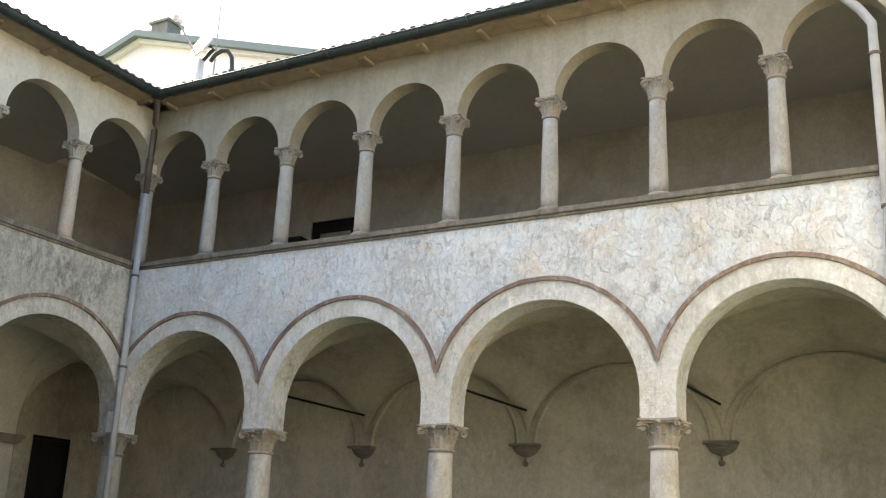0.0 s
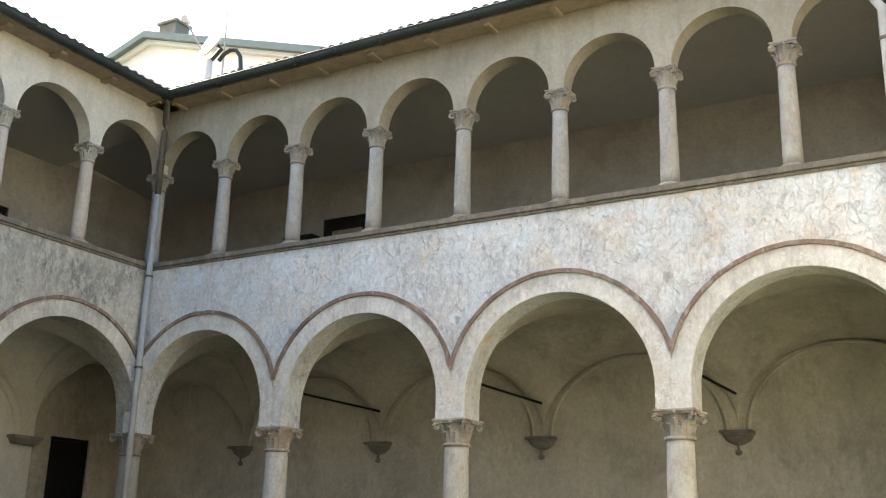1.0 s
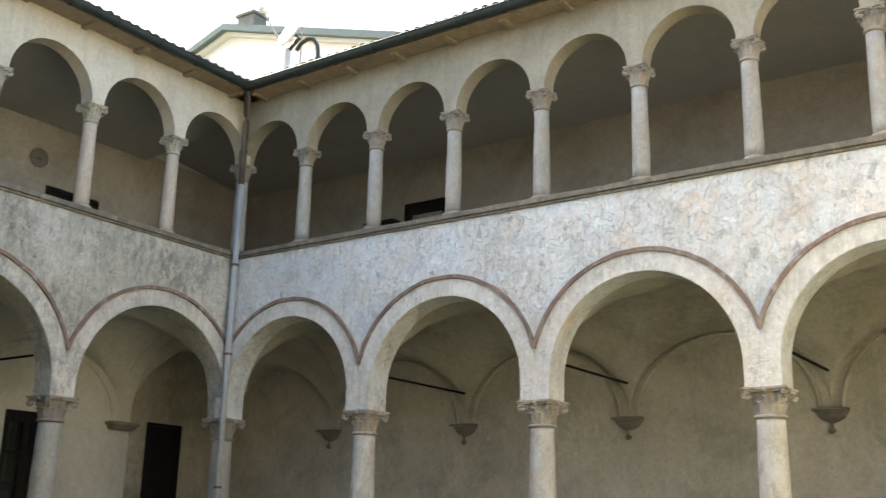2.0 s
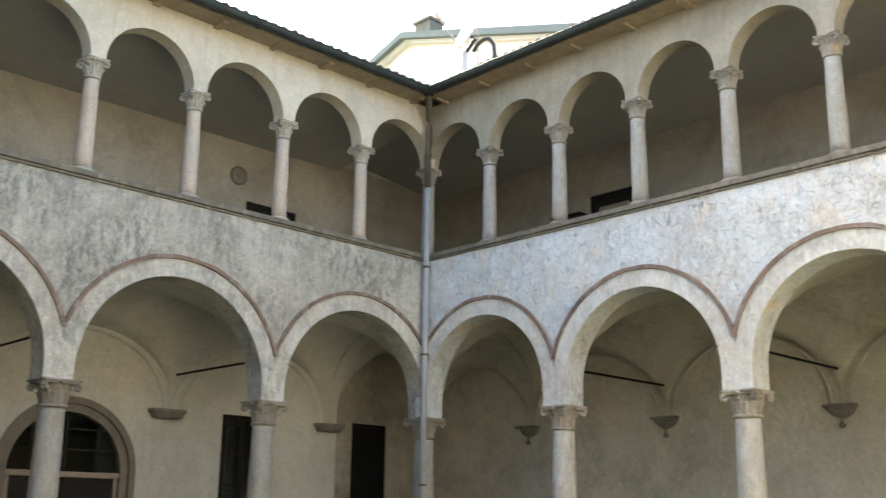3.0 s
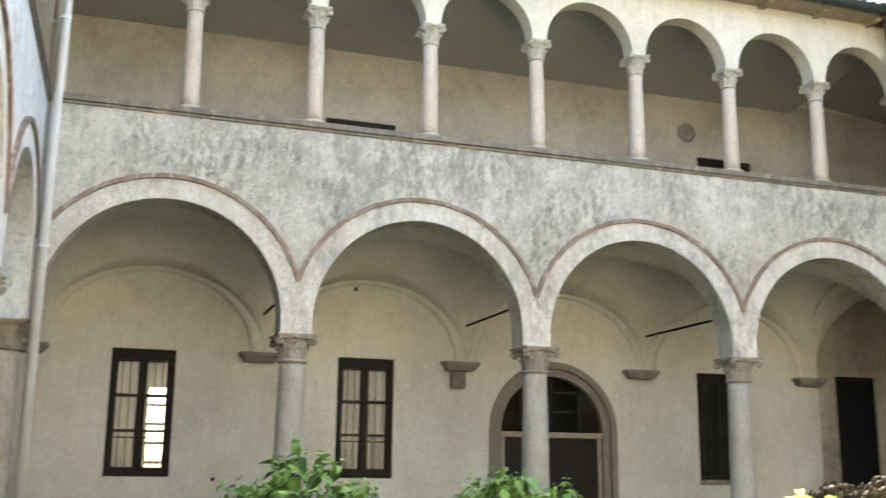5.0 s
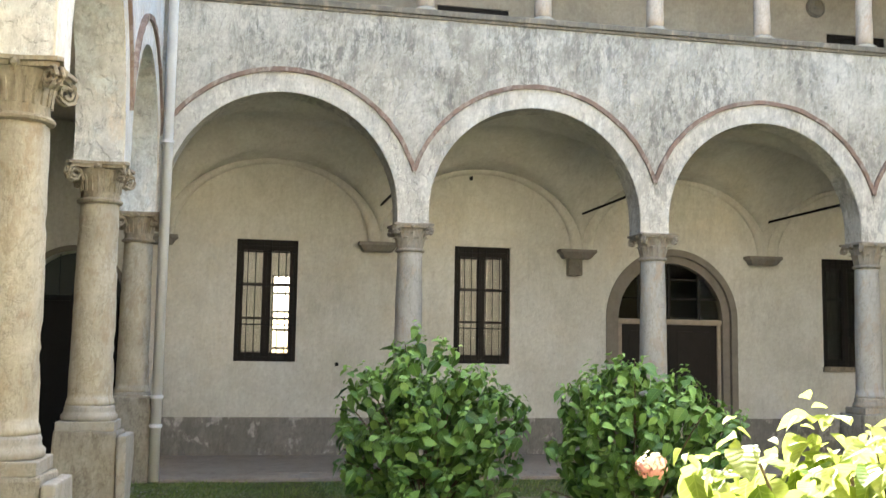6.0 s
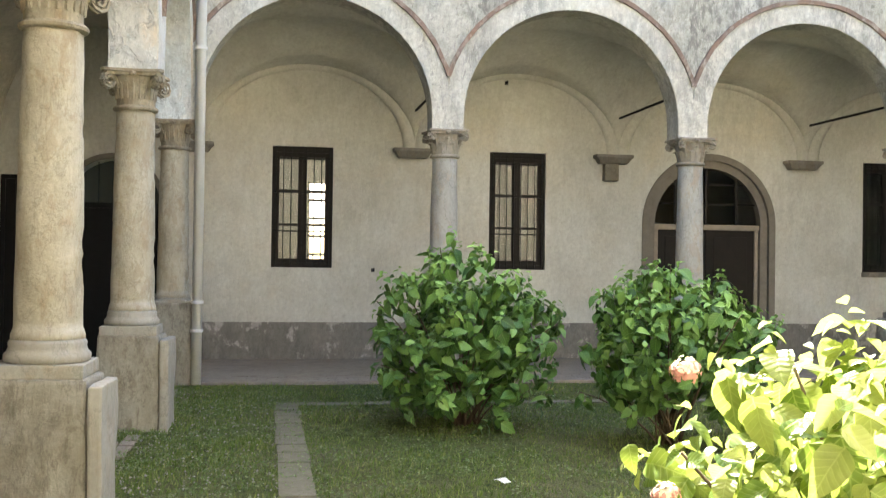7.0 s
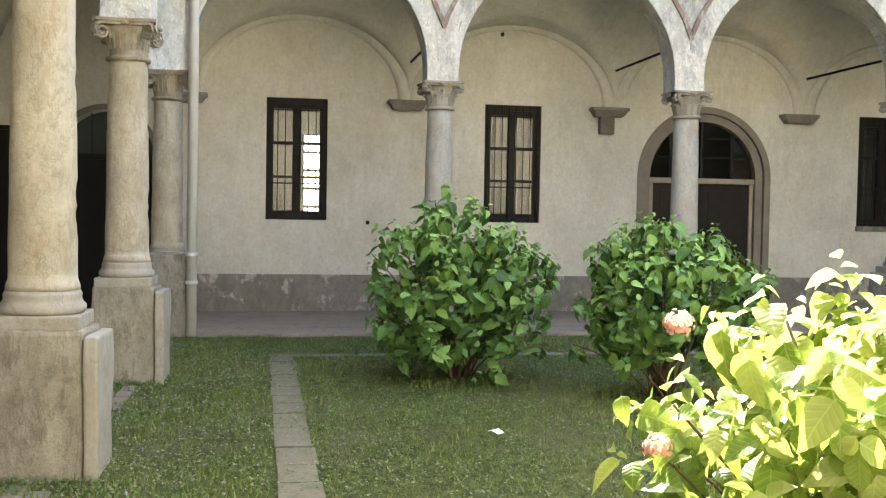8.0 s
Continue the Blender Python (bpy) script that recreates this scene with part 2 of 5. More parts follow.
M_DISH = plain("dish_paint", (0.68, 0.67, 0.66), 0.45, 0.0, 0.1, 2.0)
M_STEM = plain("stem_bark", (0.13, 0.095, 0.06), 0.85, 0.0, 0.4, 12.0, 0.4)
M_PAPER = plain("paper", (0.72, 0.72, 0.70), 0.8, 0.0, 0.1, 9.0)

M_GLASS = bpy.data.materials.new("window_glass")
M_GLASS.use_nodes = True
gb = M_GLASS.node_tree.nodes["Principled BSDF"]
gb.inputs["Base Color"].default_value = (0.85, 0.9, 0.88, 1)
gb.inputs["Roughness"].default_value = 0.03
gb.inputs["Transmission Weight"].default_value = 1.0
gb.inputs["IOR"].default_value = 1.45


def leaf_mat(name, a, b_, c_, gloss=0.45, through=0.45, glow=(0.30, 0.42, 0.03), veins=False):
    """Leaf blade: hue by piece, veins, and light that shines through."""
    m, nt, b, pos = base_mat(name, gloss)
    info = nt.nodes.new("ShaderNodeObjectInfo")
    geo = nt.nodes.new("ShaderNodeNewGeometry")
    add = nt.nodes.new("ShaderNodeMath")
    add.operation = "ADD"
    nt.links.new(info.outputs["Random"], add.inputs[0])
    nt.links.new(geo.outputs["Random Per Island"], add.inputs[1])
    fr = nt.nodes.new("ShaderNodeMath")
    fr.operation = "FRACT"
    nt.links.new(add.outputs[0], fr.inputs[0])
    c = ramp(nt, fr.outputs[0], [(0.0, a), (0.55, b_), (1.0, c_)])
    mott = noise_out(nt, pos, 30, 4, 0.6)
    c = mixed(nt, ramp(nt, mott, [(0.4, (0.0,)), (0.75, (0.35,))]), c, tuple(k * 0.6 for k in b_))
    h = mott
    if veins:
        at = nt.nodes.new("ShaderNodeAttribute")
        at.attribute_name = "blade"
        xyz = nt.nodes.new("ShaderNodeSeparateXYZ")
        nt.links.new(at.outputs["Vector"], xyz.inputs[0])

        def calc(op, a, k):
            n = nt.nodes.new("ShaderNodeMath")
            n.operation = op
            for sock, val in zip(n.inputs, (a, k)):
                if isinstance(val, (int, float)):
                    sock.default_value = val
                else:
                    nt.links.new(val, sock)
            return n.outputs[0]
        across = calc("ABSOLUTE", xyz.outputs[0], 0.0)
        side = calc("PINGPONG", calc("SUBTRACT", calc("MULTIPLY", xyz.outputs[1], 7.0), calc("MULTIPLY", across, 2.0)), 0.5)
        rib = calc("MAXIMUM", ramp(nt, side, [(0.0, (0.7,)), (0.13, (0.0,))]), ramp(nt, across, [(0.0, (1.0,)), (0.07, (0.0,))]))
        c = mixed(nt, calc("MULTIPLY", xyz.outputs[2], 0.75), c, tuple(min(0.75, k * 1.25) for k in c_))
        c = mixed(nt, calc("MULTIPLY", rib, 0.4), c, tuple(min(0.8, k * 1.5 + 0.02) for k in c_))
        h = mixed(nt, 0.75, mott, calc("MULTIPLY", side, 2.0))
    nt.links.new(c, b.inputs["Base Color"])
    tr = nt.nodes.new("ShaderNodeBsdfTranslucent")
    nt.links.new(mixed(nt, 0.4, c, glow), tr.inputs["Color"])
    ms = nt.nodes.new("ShaderNodeMixShader")
    ms.inputs[0].default_value = through
    nt.links.new(b.outputs[0], ms.inputs[1])
    nt.links.new(tr.outputs[0], ms.inputs[2])
    nt.links.new(ms.outputs[0], nt.nodes["Material Output"].inputs["Surface"])
    bump(nt, b, h, 0.45 if veins else 0.2, 0.004)
    return m


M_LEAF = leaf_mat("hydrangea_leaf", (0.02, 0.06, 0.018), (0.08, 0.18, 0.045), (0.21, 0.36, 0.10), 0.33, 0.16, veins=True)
# lit copy of the leaf above: sunshine put into paler colours and stronger glow
M_LEAF_SUN = leaf_mat("sunlit_hydrangea_leaf", (0.06, 0.13, 0.028), (0.17, 0.25, 0.05), (0.36, 0.39, 0.15), 0.33, 0.42, (0.50, 0.56, 0.07), True)
M_BLADE = leaf_mat("grass_blade", (0.065, 0.115, 0.026), (0.14, 0.21, 0.05), (0.31, 0.33, 0.13), 0.6, 0.25)
M_CLOVER = leaf_mat("clover_leaf", (0.07, 0.12, 0.035), (0.13, 0.20, 0.07), (0.27, 0.30, 0.17), 0.5, 0.25)
M_DRY = plain("dry_bract", (0.055, 0.040, 0.026), 0.85, 0.0, 0.45, 25.0)
M_PETAL = plain("pink_petal", (0.62, 0.30, 0.27), 0.6, 0.0, 0.3, 20.0)
M_PETAL_PALE = plain("cream_petal", (0.78, 0.66, 0.52), 0.6, 0.0, 0.2, 20.0)

M_GROUND, nt, b, pos = base_mat("lawn", 0.95)
g1, g2, g3 = noise_out(nt, pos, 0.8, 6, 0.65), noise_out(nt, pos, 9, 9, 0.75), noise_out(nt, pos, 55, 5, 0.75)
c = mixed(nt, ramp(nt, g2, [(0.38, (0.0,)), (0.62, (1.0,))]), (0.055, 0.085, 0.022), (0.17, 0.19, 0.065))
c = mixed(nt, ramp(nt, g1, [(0.46, (0.0,)), (0.66, (0.65,))]), c, (0.19, 0.165, 0.10))
c = mixed(nt, ramp(nt, g3, [(0.48, (0.0,)), (0.62, (0.75,))]), c, (0.022, 0.030, 0.012))
nt.links.new(c, b.inputs["Base Color"])
bump(nt, b, g3, 1.0, 0.04)
M_FLOOR = stone("brick_paving", (0.30, 0.25, 0.205), (0.20, 0.165, 0.135), (0.33, 0.29, 0.25), 0.7, 0.6, 31.0)


# ---------- mesh helpers ----------
def obj(name, bm, mat, parent=None, label="", smooth=False, fix=True):
    if fix:
        bmesh.ops.recalc_face_normals(bm, faces=bm.faces)
    me = bpy.data.meshes.new(name)
    bm.to_mesh(me)
    bm.free()
    me.materials.append(mat)
    if smooth:
        me.polygons.foreach_set("use_smooth", [True] * len(me.polygons))
    ob = new(name, me)
    if parent is not None:
        ob.parent = parent
    if label:
        ob["label"] = label
    return ob


def part(name, bm, mat, parent, label="", smooth=False):
    return obj(name, bm, mat, parent, label, smooth)


def share(name, me, parent, m):
    ob = new(name, me)
    ob.parent = parent
    ob.matrix_basis = m
    return ob


def empty(name, m=None):
    ob = new(name)
    ob.empty_display_size = 0.2
    if m is not None:
        ob.matrix_basis = m
    return ob


def add_box(bm, x0, y0, z0, x1, y1, z1, bevel=0.0):
    vs = [bm.verts.new(p) for p in ((x0, y0, z0), (x1, y0, z0), (x1, y1, z0), (x0, y1, z0),
                                    (x0, y0, z1), (x1, y0, z1), (x1, y1, z1), (x0, y1, z1))]
    fs = [bm.faces.new([vs[i] for i in f]) for f in ((3, 2, 1, 0), (4, 5, 6, 7), (0, 1, 5, 4), (1, 2, 6, 5), (2, 3, 7, 6), (3, 0, 4, 7))]
    if bevel:
        es = list({e for f in fs for e in f.edges})
        bmesh.ops.bevel(bm, geom=es, offset=bevel, segments=2, affect="EDGES", profile=0.6)
    return vs


def box(x0, y0, z0, x1, y1, z1, bevel=0.0):
    bm = bmesh.new()
    add_box(bm, min(x0, x1), min(y0, y1), min(z0, z1), max(x0, x1), max(y0, y1), max(z0, z1), bevel)
    return bm


def lathe(profile, n=24, wobble=0.0):
    bm = bmesh.new()
    rings = []
    for r, z in profile:
        rings.append([bm.verts.new(((r + wobble * noise.noise((math.cos(6.283 * i / n) * 2, math.sin(6.283 * i / n) * 2, z * 4))) * math.cos(6.283185 * i / n),
                                    (r + wobble * noise.noise((math.cos(6.283 * i / n) * 2, math.sin(6.283 * i / n) * 2, z * 4 + 9))) * math.sin(6.283185 * i / n), z)) for i in range(n)])
    for a, b in zip(rings, rings[1:]):
        for i in range(n):
            bm.faces.new((a[i], a[(i + 1) % n], b[(i + 1) % n], b[i]))
    bm.faces.new(rings[0][::-1])
    bm.faces.new(rings[-1])
    return bm


def add_tube(bm, pts, r, n=8, taper=1.0):
    pts = [Vector(p) for p in pts]
    rings = []
    for k, p in enumerate(pts):
        d = (pts[min(k + 1, len(pts) - 1)] - pts[max(k - 1, 0)]).normalized()
        side = d.cross(Vector((0, 0, 1)) if abs(d.z) < 0.95 else Vector((1, 0, 0))).normalized()
        up = side.cross(d)
        rr = r * (1 + (taper - 1) * k / max(1, len(pts) - 1))
        rings.append([bm.verts.new(p + side * rr * math.cos(6.283185 * i / n) + up * rr * math.sin(6.283185 * i / n)) for i in range(n)])
    for a, b in zip(rings, rings[1:]):
        for i in range(n):
            bm.faces.new((a[i], a[(i + 1) % n], b[(i + 1) % n], b[i]))
    bm.faces.new(rings[0][::-1])
    bm.faces.new(rings[-1])


def tube(pts, r, n=8, taper=1.0):
    bm = bmesh.new()
    add_tube(bm, pts, r, n, taper)
    return bm


# ---------- the plan: each side in (u along, w into the walk, z) ----------
GROUND = -0.12
DEPTH = 3.05                 # from column line to the back wall of the walk
SPRING = 3.45                # top of the lower capitals
SILL = 6.58                  # top of the gallery sill
EAVE = 9.71
XE = 15.9                    # unseen plain east wall, placed to bounce sunlight
BAY_N, BAY_W = 3.40, 3.655
BAY_S = 3.70
SKEW = -0.018


def north(u, w, z):
    return (u, w, z)


def west(u, w, z):
    return (-w, -u, z)


def south(u, w, z):
    return (u - SKEW * w, -14.71 + SKEW * u - w, z)


def grid_faces(bm, pts):
    vs = [[bm.verts.new(p) for p in row] for row in pts]
    for a, b in zip(vs, vs[1:]):
        for i in range(len(a) - 1):
            bm.faces.new((a[i], a[i + 1], b[i + 1], b[i]))
    return vs


def arcade(F, bay, count, r, zs, z_foot, z_top, half, u_start=0.0, lead=0.0, tail=0.0, n=28):
    """A wall on arches: count bays from u_start; solid lead and tail."""
    bm = bmesh.new()
    line = []        # lower outline (u, z) from left to right
    if lead:
        line.append((u_start - lead, z_foot))
    for k in range(count):
        c = u_start + (k + 0.5) * bay
        line.append((c - r, z_foot))
        line += [(c - r * math.cos(math.pi * i / n), zs + r * math.sin(math.pi * i / n)) for i in range(n + 1)]
        line.append((c + r, z_foot))
    if tail:
        line.append((u_start + count * bay + tail, z_foot))
    if not lead:
        line.insert(0, (u_start - 0.0, z_foot))
    if not tail:
        line.append((u_start + count * bay, z_foot))
    for w in (-half, half):
        lo = [bm.verts.new(F(u, w, z)) for u, z in line]
        hi = [bm.verts.new(F(u, w, z_top)) for u, z in line]
        for i in range(len(line) - 1):
            if abs(line[i][0] - line[i + 1][0]) > 1e-6:
                bm.faces.new((lo[i], lo[i + 1], hi[i + 1], hi[i]))
    grid_faces(bm, [[F(u, -half, z) for u, z in line], [F(u, half, z) for u, z in line]])
    us = (line[0][0], line[-1][0])
    grid_faces(bm, [[F(u, -half, z_top) for u in us], [F(u, half, z_top) for u in us]])
    for u in us:
        grid_faces(bm, [[F(u, -half, z_foot), F(u, half, z_foot)], [F(u, -half, z_top), F(u, half, z_top)]])
    bmesh.ops.remove_doubles(bm, verts=bm.verts, dist=0.0005)
    return bm


def arc_band(F, c, zs, r0, r1, w0, w1, z_low=None, lo=0.0, hi=math.pi, n=36, reach=None):
    """A raised band along an arch, from radius r0 to r1."""
    bm = bmesh.new()
    angs = [lo + (hi - lo) * i / n for i in range(n + 1)]
    rows = []
    for ra, w in ((r0, w0), (r0, w1), (r1, w1), (r1, w0)):
        rad = [min(ra, reach / max(1e-6, abs(math.cos(a)))) if reach else ra for a in angs]
        row = [F(c - q * math.cos(a), w, zs + q * math.sin(a)) for a, q in zip(angs, rad)]
        if z_low is not None:
            row = [F(c - rad[0], w, z_low)] + row + [F(c + rad[-1], w, z_low)]
        rows.append(row)
    grid_faces(bm, rows + [rows[0]])
    bmesh.ops.remove_doubles(bm, verts=bm.verts, dist=0.0002)
    return bm


def uneven(bm, amount):
    """Wear along a band: small uneven shifts."""
    for v in bm.verts:
        c = v.co * 6.0
        v.co += Vector((noise.noise(c), noise.noise(c + Vector((5, 0, 0))), noise.noise(c + Vector((0, 7, 0))))) * amount
    return bm


def wall_sheet(F, u0, u1, z0, z1, w0, w1, holes=(), arches=()):
    """A thick wall with rectangular holes (ua, ub, za, zb) and arched ones (ua, ub, za, spring)."""
    rects = [h for h in holes] + [(a, b_, za, zs + (b_ - a) / 2) for a, b_, za, zs in arches]
    us = sorted({u0, u1, *[h[0] for h in rects], *[h[1] for h in rects]})
    zs_ = sorted({z0, z1, *[h[2] for h in rects], *[h[3] for h in rects]})
    us = [u for u in us if u0 <= u <= u1]
    zs_ = [z for z in zs_ if z0 <= z <= z1]
    bm = bmesh.new()

    def inside(u, z):
        return any(a < u < b_ and c_ < z < d for a, b_, c_, d in rects)

    for ua, ub in zip(us, us[1:]):
        for za, zb in zip(zs_, zs_[1:]):
            if not inside((ua + ub) / 2, (za + zb) / 2):
                for w in (w0, w1):
                    bm.faces.new([bm.verts.new(F(u, w, z)) for u, z in ((ua, za), (ub, za), (ub, zb), (ua, zb))])
    for a, b_, za, zb in holes:
        loop = [(a, za), (b_, za), (b_, zb), (a, zb), (a, za)]
        grid_faces(bm, [[F(u, w0, z) for u, z in loop], [F(u, w1, z) for u, z in loop]])
    for a, b_, za, zs in arches:
        r, c = (b_ - a) / 2, (a + b_) / 2
        n = 28
        arc = [(c - r * math.cos(math.pi * i / n), zs + r * math.sin(math.pi * i / n)) for i in range(n + 1)]
        for w in (w0, w1):
            grid_faces(bm, [[F(u, w, z) for u, z in arc], [F(u, w, zs + r) for u, z in arc]])
        loop = [(a, za)] + arc + [(b_, za)]
        grid_faces(bm, [[F(u, w0, z) for u, z in loop], [F(u, w1, z) for u, z in loop]])
    grid_faces(bm, [[F(u0, w0, z1), F(u1, w0, z1)], [F(u0, w1, z1), F(u1, w1, z1)]])
    for u in (u0, u1):
        grid_faces(bm, [[F(u, w0, z0), F(u, w1, z0)], [F(u, w0, z1), F(u, w1, z1)]])
    bmesh.ops.remove_doubles(bm, verts=bm.verts, dist=0.0005)
    bmesh.ops.dissolve_degenerate(bm, edges=bm.edges, dist=0.0004)
    return bm


def fbox(F, u0, w0, z0, u1, w1, z1, bevel=0.0):
    bm = box(u0, w0, z0, u1, w1, z1, bevel)
    for v in bm.verts:
        v.co = F(*v.co)
    return bm


def vault(F, spans, half):
    """Groin vaults over the walk, one for each span (ua, ub)."""
    bm = bmesh.new()
    for ua, ub in spans:
        rows = []
        for j in range(29):
            q = 0.5 - 0.5 * math.cos(math.pi * j / 28)
            w = half + (DEPTH - half) * q
            row = []
            for i in range(37):
                s = -math.cos(math.pi * i / 36)
                z1 = 3.5 + (1.92 - 0.55 * q) * math.sqrt(max(0, 1 - s * s))
                z2 = 3.5 + 1.84 * math.sqrt(max(0, 1 - (2 * q - 1) ** 2))
                row.append(F((ua + ub) / 2 + (ub - ua) / 2 * s, w, max(z1, z2)))
            rows.append(row)
        grid_faces(bm, rows)
    return bm


# ---------- setting ----------
bm = bmesh.new()
N = 60
ext = [-900, -200, -60] + [-20 + 46 * i / N for i in range(N + 1)] + [60, 200, 900]
grid_faces(bm, [[(x, y - 8, GROUND + (0.025 * noise.noise((x * 0.8, y * 0.8, 0)) if 0.4 < x < 13 and -14.2 < y - 8 < -0.4 else 0.0)) for x in ext] for y in ext])
tagged(obj("ground", bm, M_GROUND, smooth=True), "short green lawn with bare earthy patches", "lawn", kind="structure")

HALF_N, HALF_W, HALF_S = 0.22, 0.21, 0.23
# each side's plaster carries that side's light in its colour
SIDES = (("north", north, BAY_N, 4, 1.45, 3.75, HALF_N, M_WALL_LIT, 0.0, 2.3),
         ("west", west, BAY_W, 4, 1.60, 3.63, HALF_W, M_WALL_DIM, 0.0, 0.0),
         ("south", south, BAY_S, 4, 1.58, 3.64, HALF_S, M_WALL_LIT, 0.0, 1.1))
LOWER = {}
for name, F, bay, count, r, zs, half, mat, lead, tail in SIDES:
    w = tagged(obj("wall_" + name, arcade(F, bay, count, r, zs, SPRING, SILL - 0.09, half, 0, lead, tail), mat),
               "weathered whitewashed arcade wall, flaking stained plaster, light put into each side's tone", "wall", kind="structure")
    LOWER[name] = w
    for k in range(count):
        c = (k + 0.5) * bay
        cut = math.acos(min(1, (bay / 2) / (r + 0.315)))
        part("archivolt", arc_band(F, c, zs, r + 0.004, r + 0.285, -half - (0.021 if name == "north" else 0.015), -half + 0.02, SPRING + 0.002, 0.0, math.pi, 48, bay / 2), M_TRIM_DIM if name == "west" else M_TRIM, w, "pale plastered arch band, tone set per side by light")
        part("arch_molding", uneven(arc_band(F, c, zs, r + 0.287, r + 0.348, -half - 0.052, -half + 0.02, None, cut, math.pi - cut, 64), 0.011), M_TERRA, w,
             "worn reddish terracotta molding")
    L = bay * count + (tail if tail else 0.0)
    # gallery above; the darker ochre off the west side is painted shade
    ub, us = (1.805, -0.03) if name == "west" else (bay / 2, 0.0)
    ru = ub / 2 - 0.125
    g = tagged(obj("gallery_wall_" + name, arcade(F, ub, count * 2, ru, 8.46, 8.45, EAVE, 0.15, us, lead, tail if tail else 0.25), M_CREAM if name == "west" else M_UPPER_DIM),
               "ochre plastered gallery wall carried on round arches, tone set per side by light", "wall", kind="structure")
    sill = part("sill", fbox(F, -0.2 if name != "west" else 0.27, -half - 0.06, SILL - 0.09, L, half + 0.02, SILL, 0.015), M_SILL, w,
                "worn grey stone sill")
    part("sill_molding", fbox(F, -0.2 if name != "west" else 0.25, -half - 0.03, SILL - 0.135, L, -half + 0.01, SILL - 0.092, 0.008), M_SILL, w, "dark narrow molding under the sill")

# back walls of the walks, lower and gallery storey in one
WIN1, WIN2, WIN3 = (12.36, 13.38, 1.45, 3.50), (8.63, 9.64, 1.46, 3.51), (1.52, 2.53, 1.47, 3.53)
DOOR_B = (-1.69, -0.70, GROUND, 3.59)
GAL_B1, GAL_B2 = (8.7, 10.02, 6.1, 7.84), (1.05, 2.32, 6.1, 7.93)
GAL_A = (1.72, 3.18, 6.1, 8.21)
ARCH_DOOR = (4.38, 6.74, GROUND, 2.32)
GATE = (15.2, 16.7, GROUND, 2.45)
GATE_2 = (16.95, 17.7, GROUND, 2.9)
back_w = tagged(obj("wall_west_back", wall_sheet(west, -DEPTH - 0.4, 19.0, GROUND - 0.1, 9.6, DEPTH, DEPTH + 0.42,
                [WIN1, WIN2, WIN3, DOOR_B, GAL_B1, GAL_B2, GATE_2], [ARCH_DOOR, GATE]), M_WALK),
                "cream plastered back wall of the cloister walk", "wall", kind="structure")
back_n = tagged(obj("wall_north_back", wall_sheet(north, -DEPTH, XE, GROUND - 0.1, 9.6, DEPTH, DEPTH + 0.42, [GAL_A]), M_WALK_N),
                "beige plastered back wall with damp stains", "wall", kind="structure")
# the darker plaster here paints the dimness of the south walk
back_s = tagged(obj("wall_south_back", wall_sheet(south, -DEPTH, XE + 0.4, GROUND - 0.1, 9.6, DEPTH, DEPTH + 0.4), M_SHADED),
                "beige plastered back wall with shade put into its tone", "wall", kind="structure")
# out of view: closes the court, its tone sets the bounced fill light
tagged(obj("wall_east", box(XE, -18.6, GROUND - 0.1, XE + 0.4, 3.5, 9.9), M_UPPER_DIM), "unseen plain plastered wall closing the court, bounces sunlight into it", "wall", kind="structure")

for name, F, bay, half, spans in (("north", north, BAY_N, HALF_N, [(-DEPTH, 0.0)] + [(k * BAY_N, (k + 1) * BAY_N) for k in range(5)]),
                                  ("west", west, BAY_W, HALF_W, [(k * BAY_W, (k + 1) * BAY_W) for k in range(4)]),
                                  ("south", south, BAY_S, HALF_S, [(-DEPTH, 0.0)] + [(k * BAY_S, (k + 1) * BAY_S) for k in range(4)])):
    for span in spans:
        tagged(obj("vault", vault(F, [span], half), M_WALK if name == "west" else M_WALK_N, smooth=True), "plastered groin vault over the cloister walk", "ceiling", kind="structure")
    u0, u1 = (-DEPTH, XE) if name != "west" else (0.0, 14.7)
    # gallery floor and ceiling
    tagged(obj("gallery_floor_" + name, fbox(F, u0, half + 0.005, 5.75, u1, DEPTH - 0.005, 6.1), M_FLOOR), "brick gallery floor", "floor", kind="structure")
    bm = bmesh.new()
    grid_faces(bm, [[F(u0, 0.14, 9.5), F(u1, 0.14, 9.5)], [F(u0, DEPTH, 9.16), F(u1, DEPTH, 9.16)]])
    grid_faces(bm, [[F(u0, 0.14, 9.58), F(u1, 0.14, 9.58)], [F(u0, DEPTH, 9.24), F(u1, DEPTH, 9.24)]])
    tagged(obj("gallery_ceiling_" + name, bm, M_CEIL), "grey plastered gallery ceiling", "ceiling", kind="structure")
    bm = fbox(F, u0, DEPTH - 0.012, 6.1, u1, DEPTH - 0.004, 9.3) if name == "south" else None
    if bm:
        tagged(obj("gallery_plaster_" + name, bm, M_SHADED), "ochre gallery back wall", "wall", kind="structure")
    # paved floor of the walk
    tagged(obj("floor_" + name, fbox(F, u0, 0.35 if name == "south" else -0.3, GROUND - 0.06, u1, DEPTH - 0.002, GROUND + 0.03), M_FLOOR),
           "worn brick paving of the cloister walk", "floor", kind="structure")

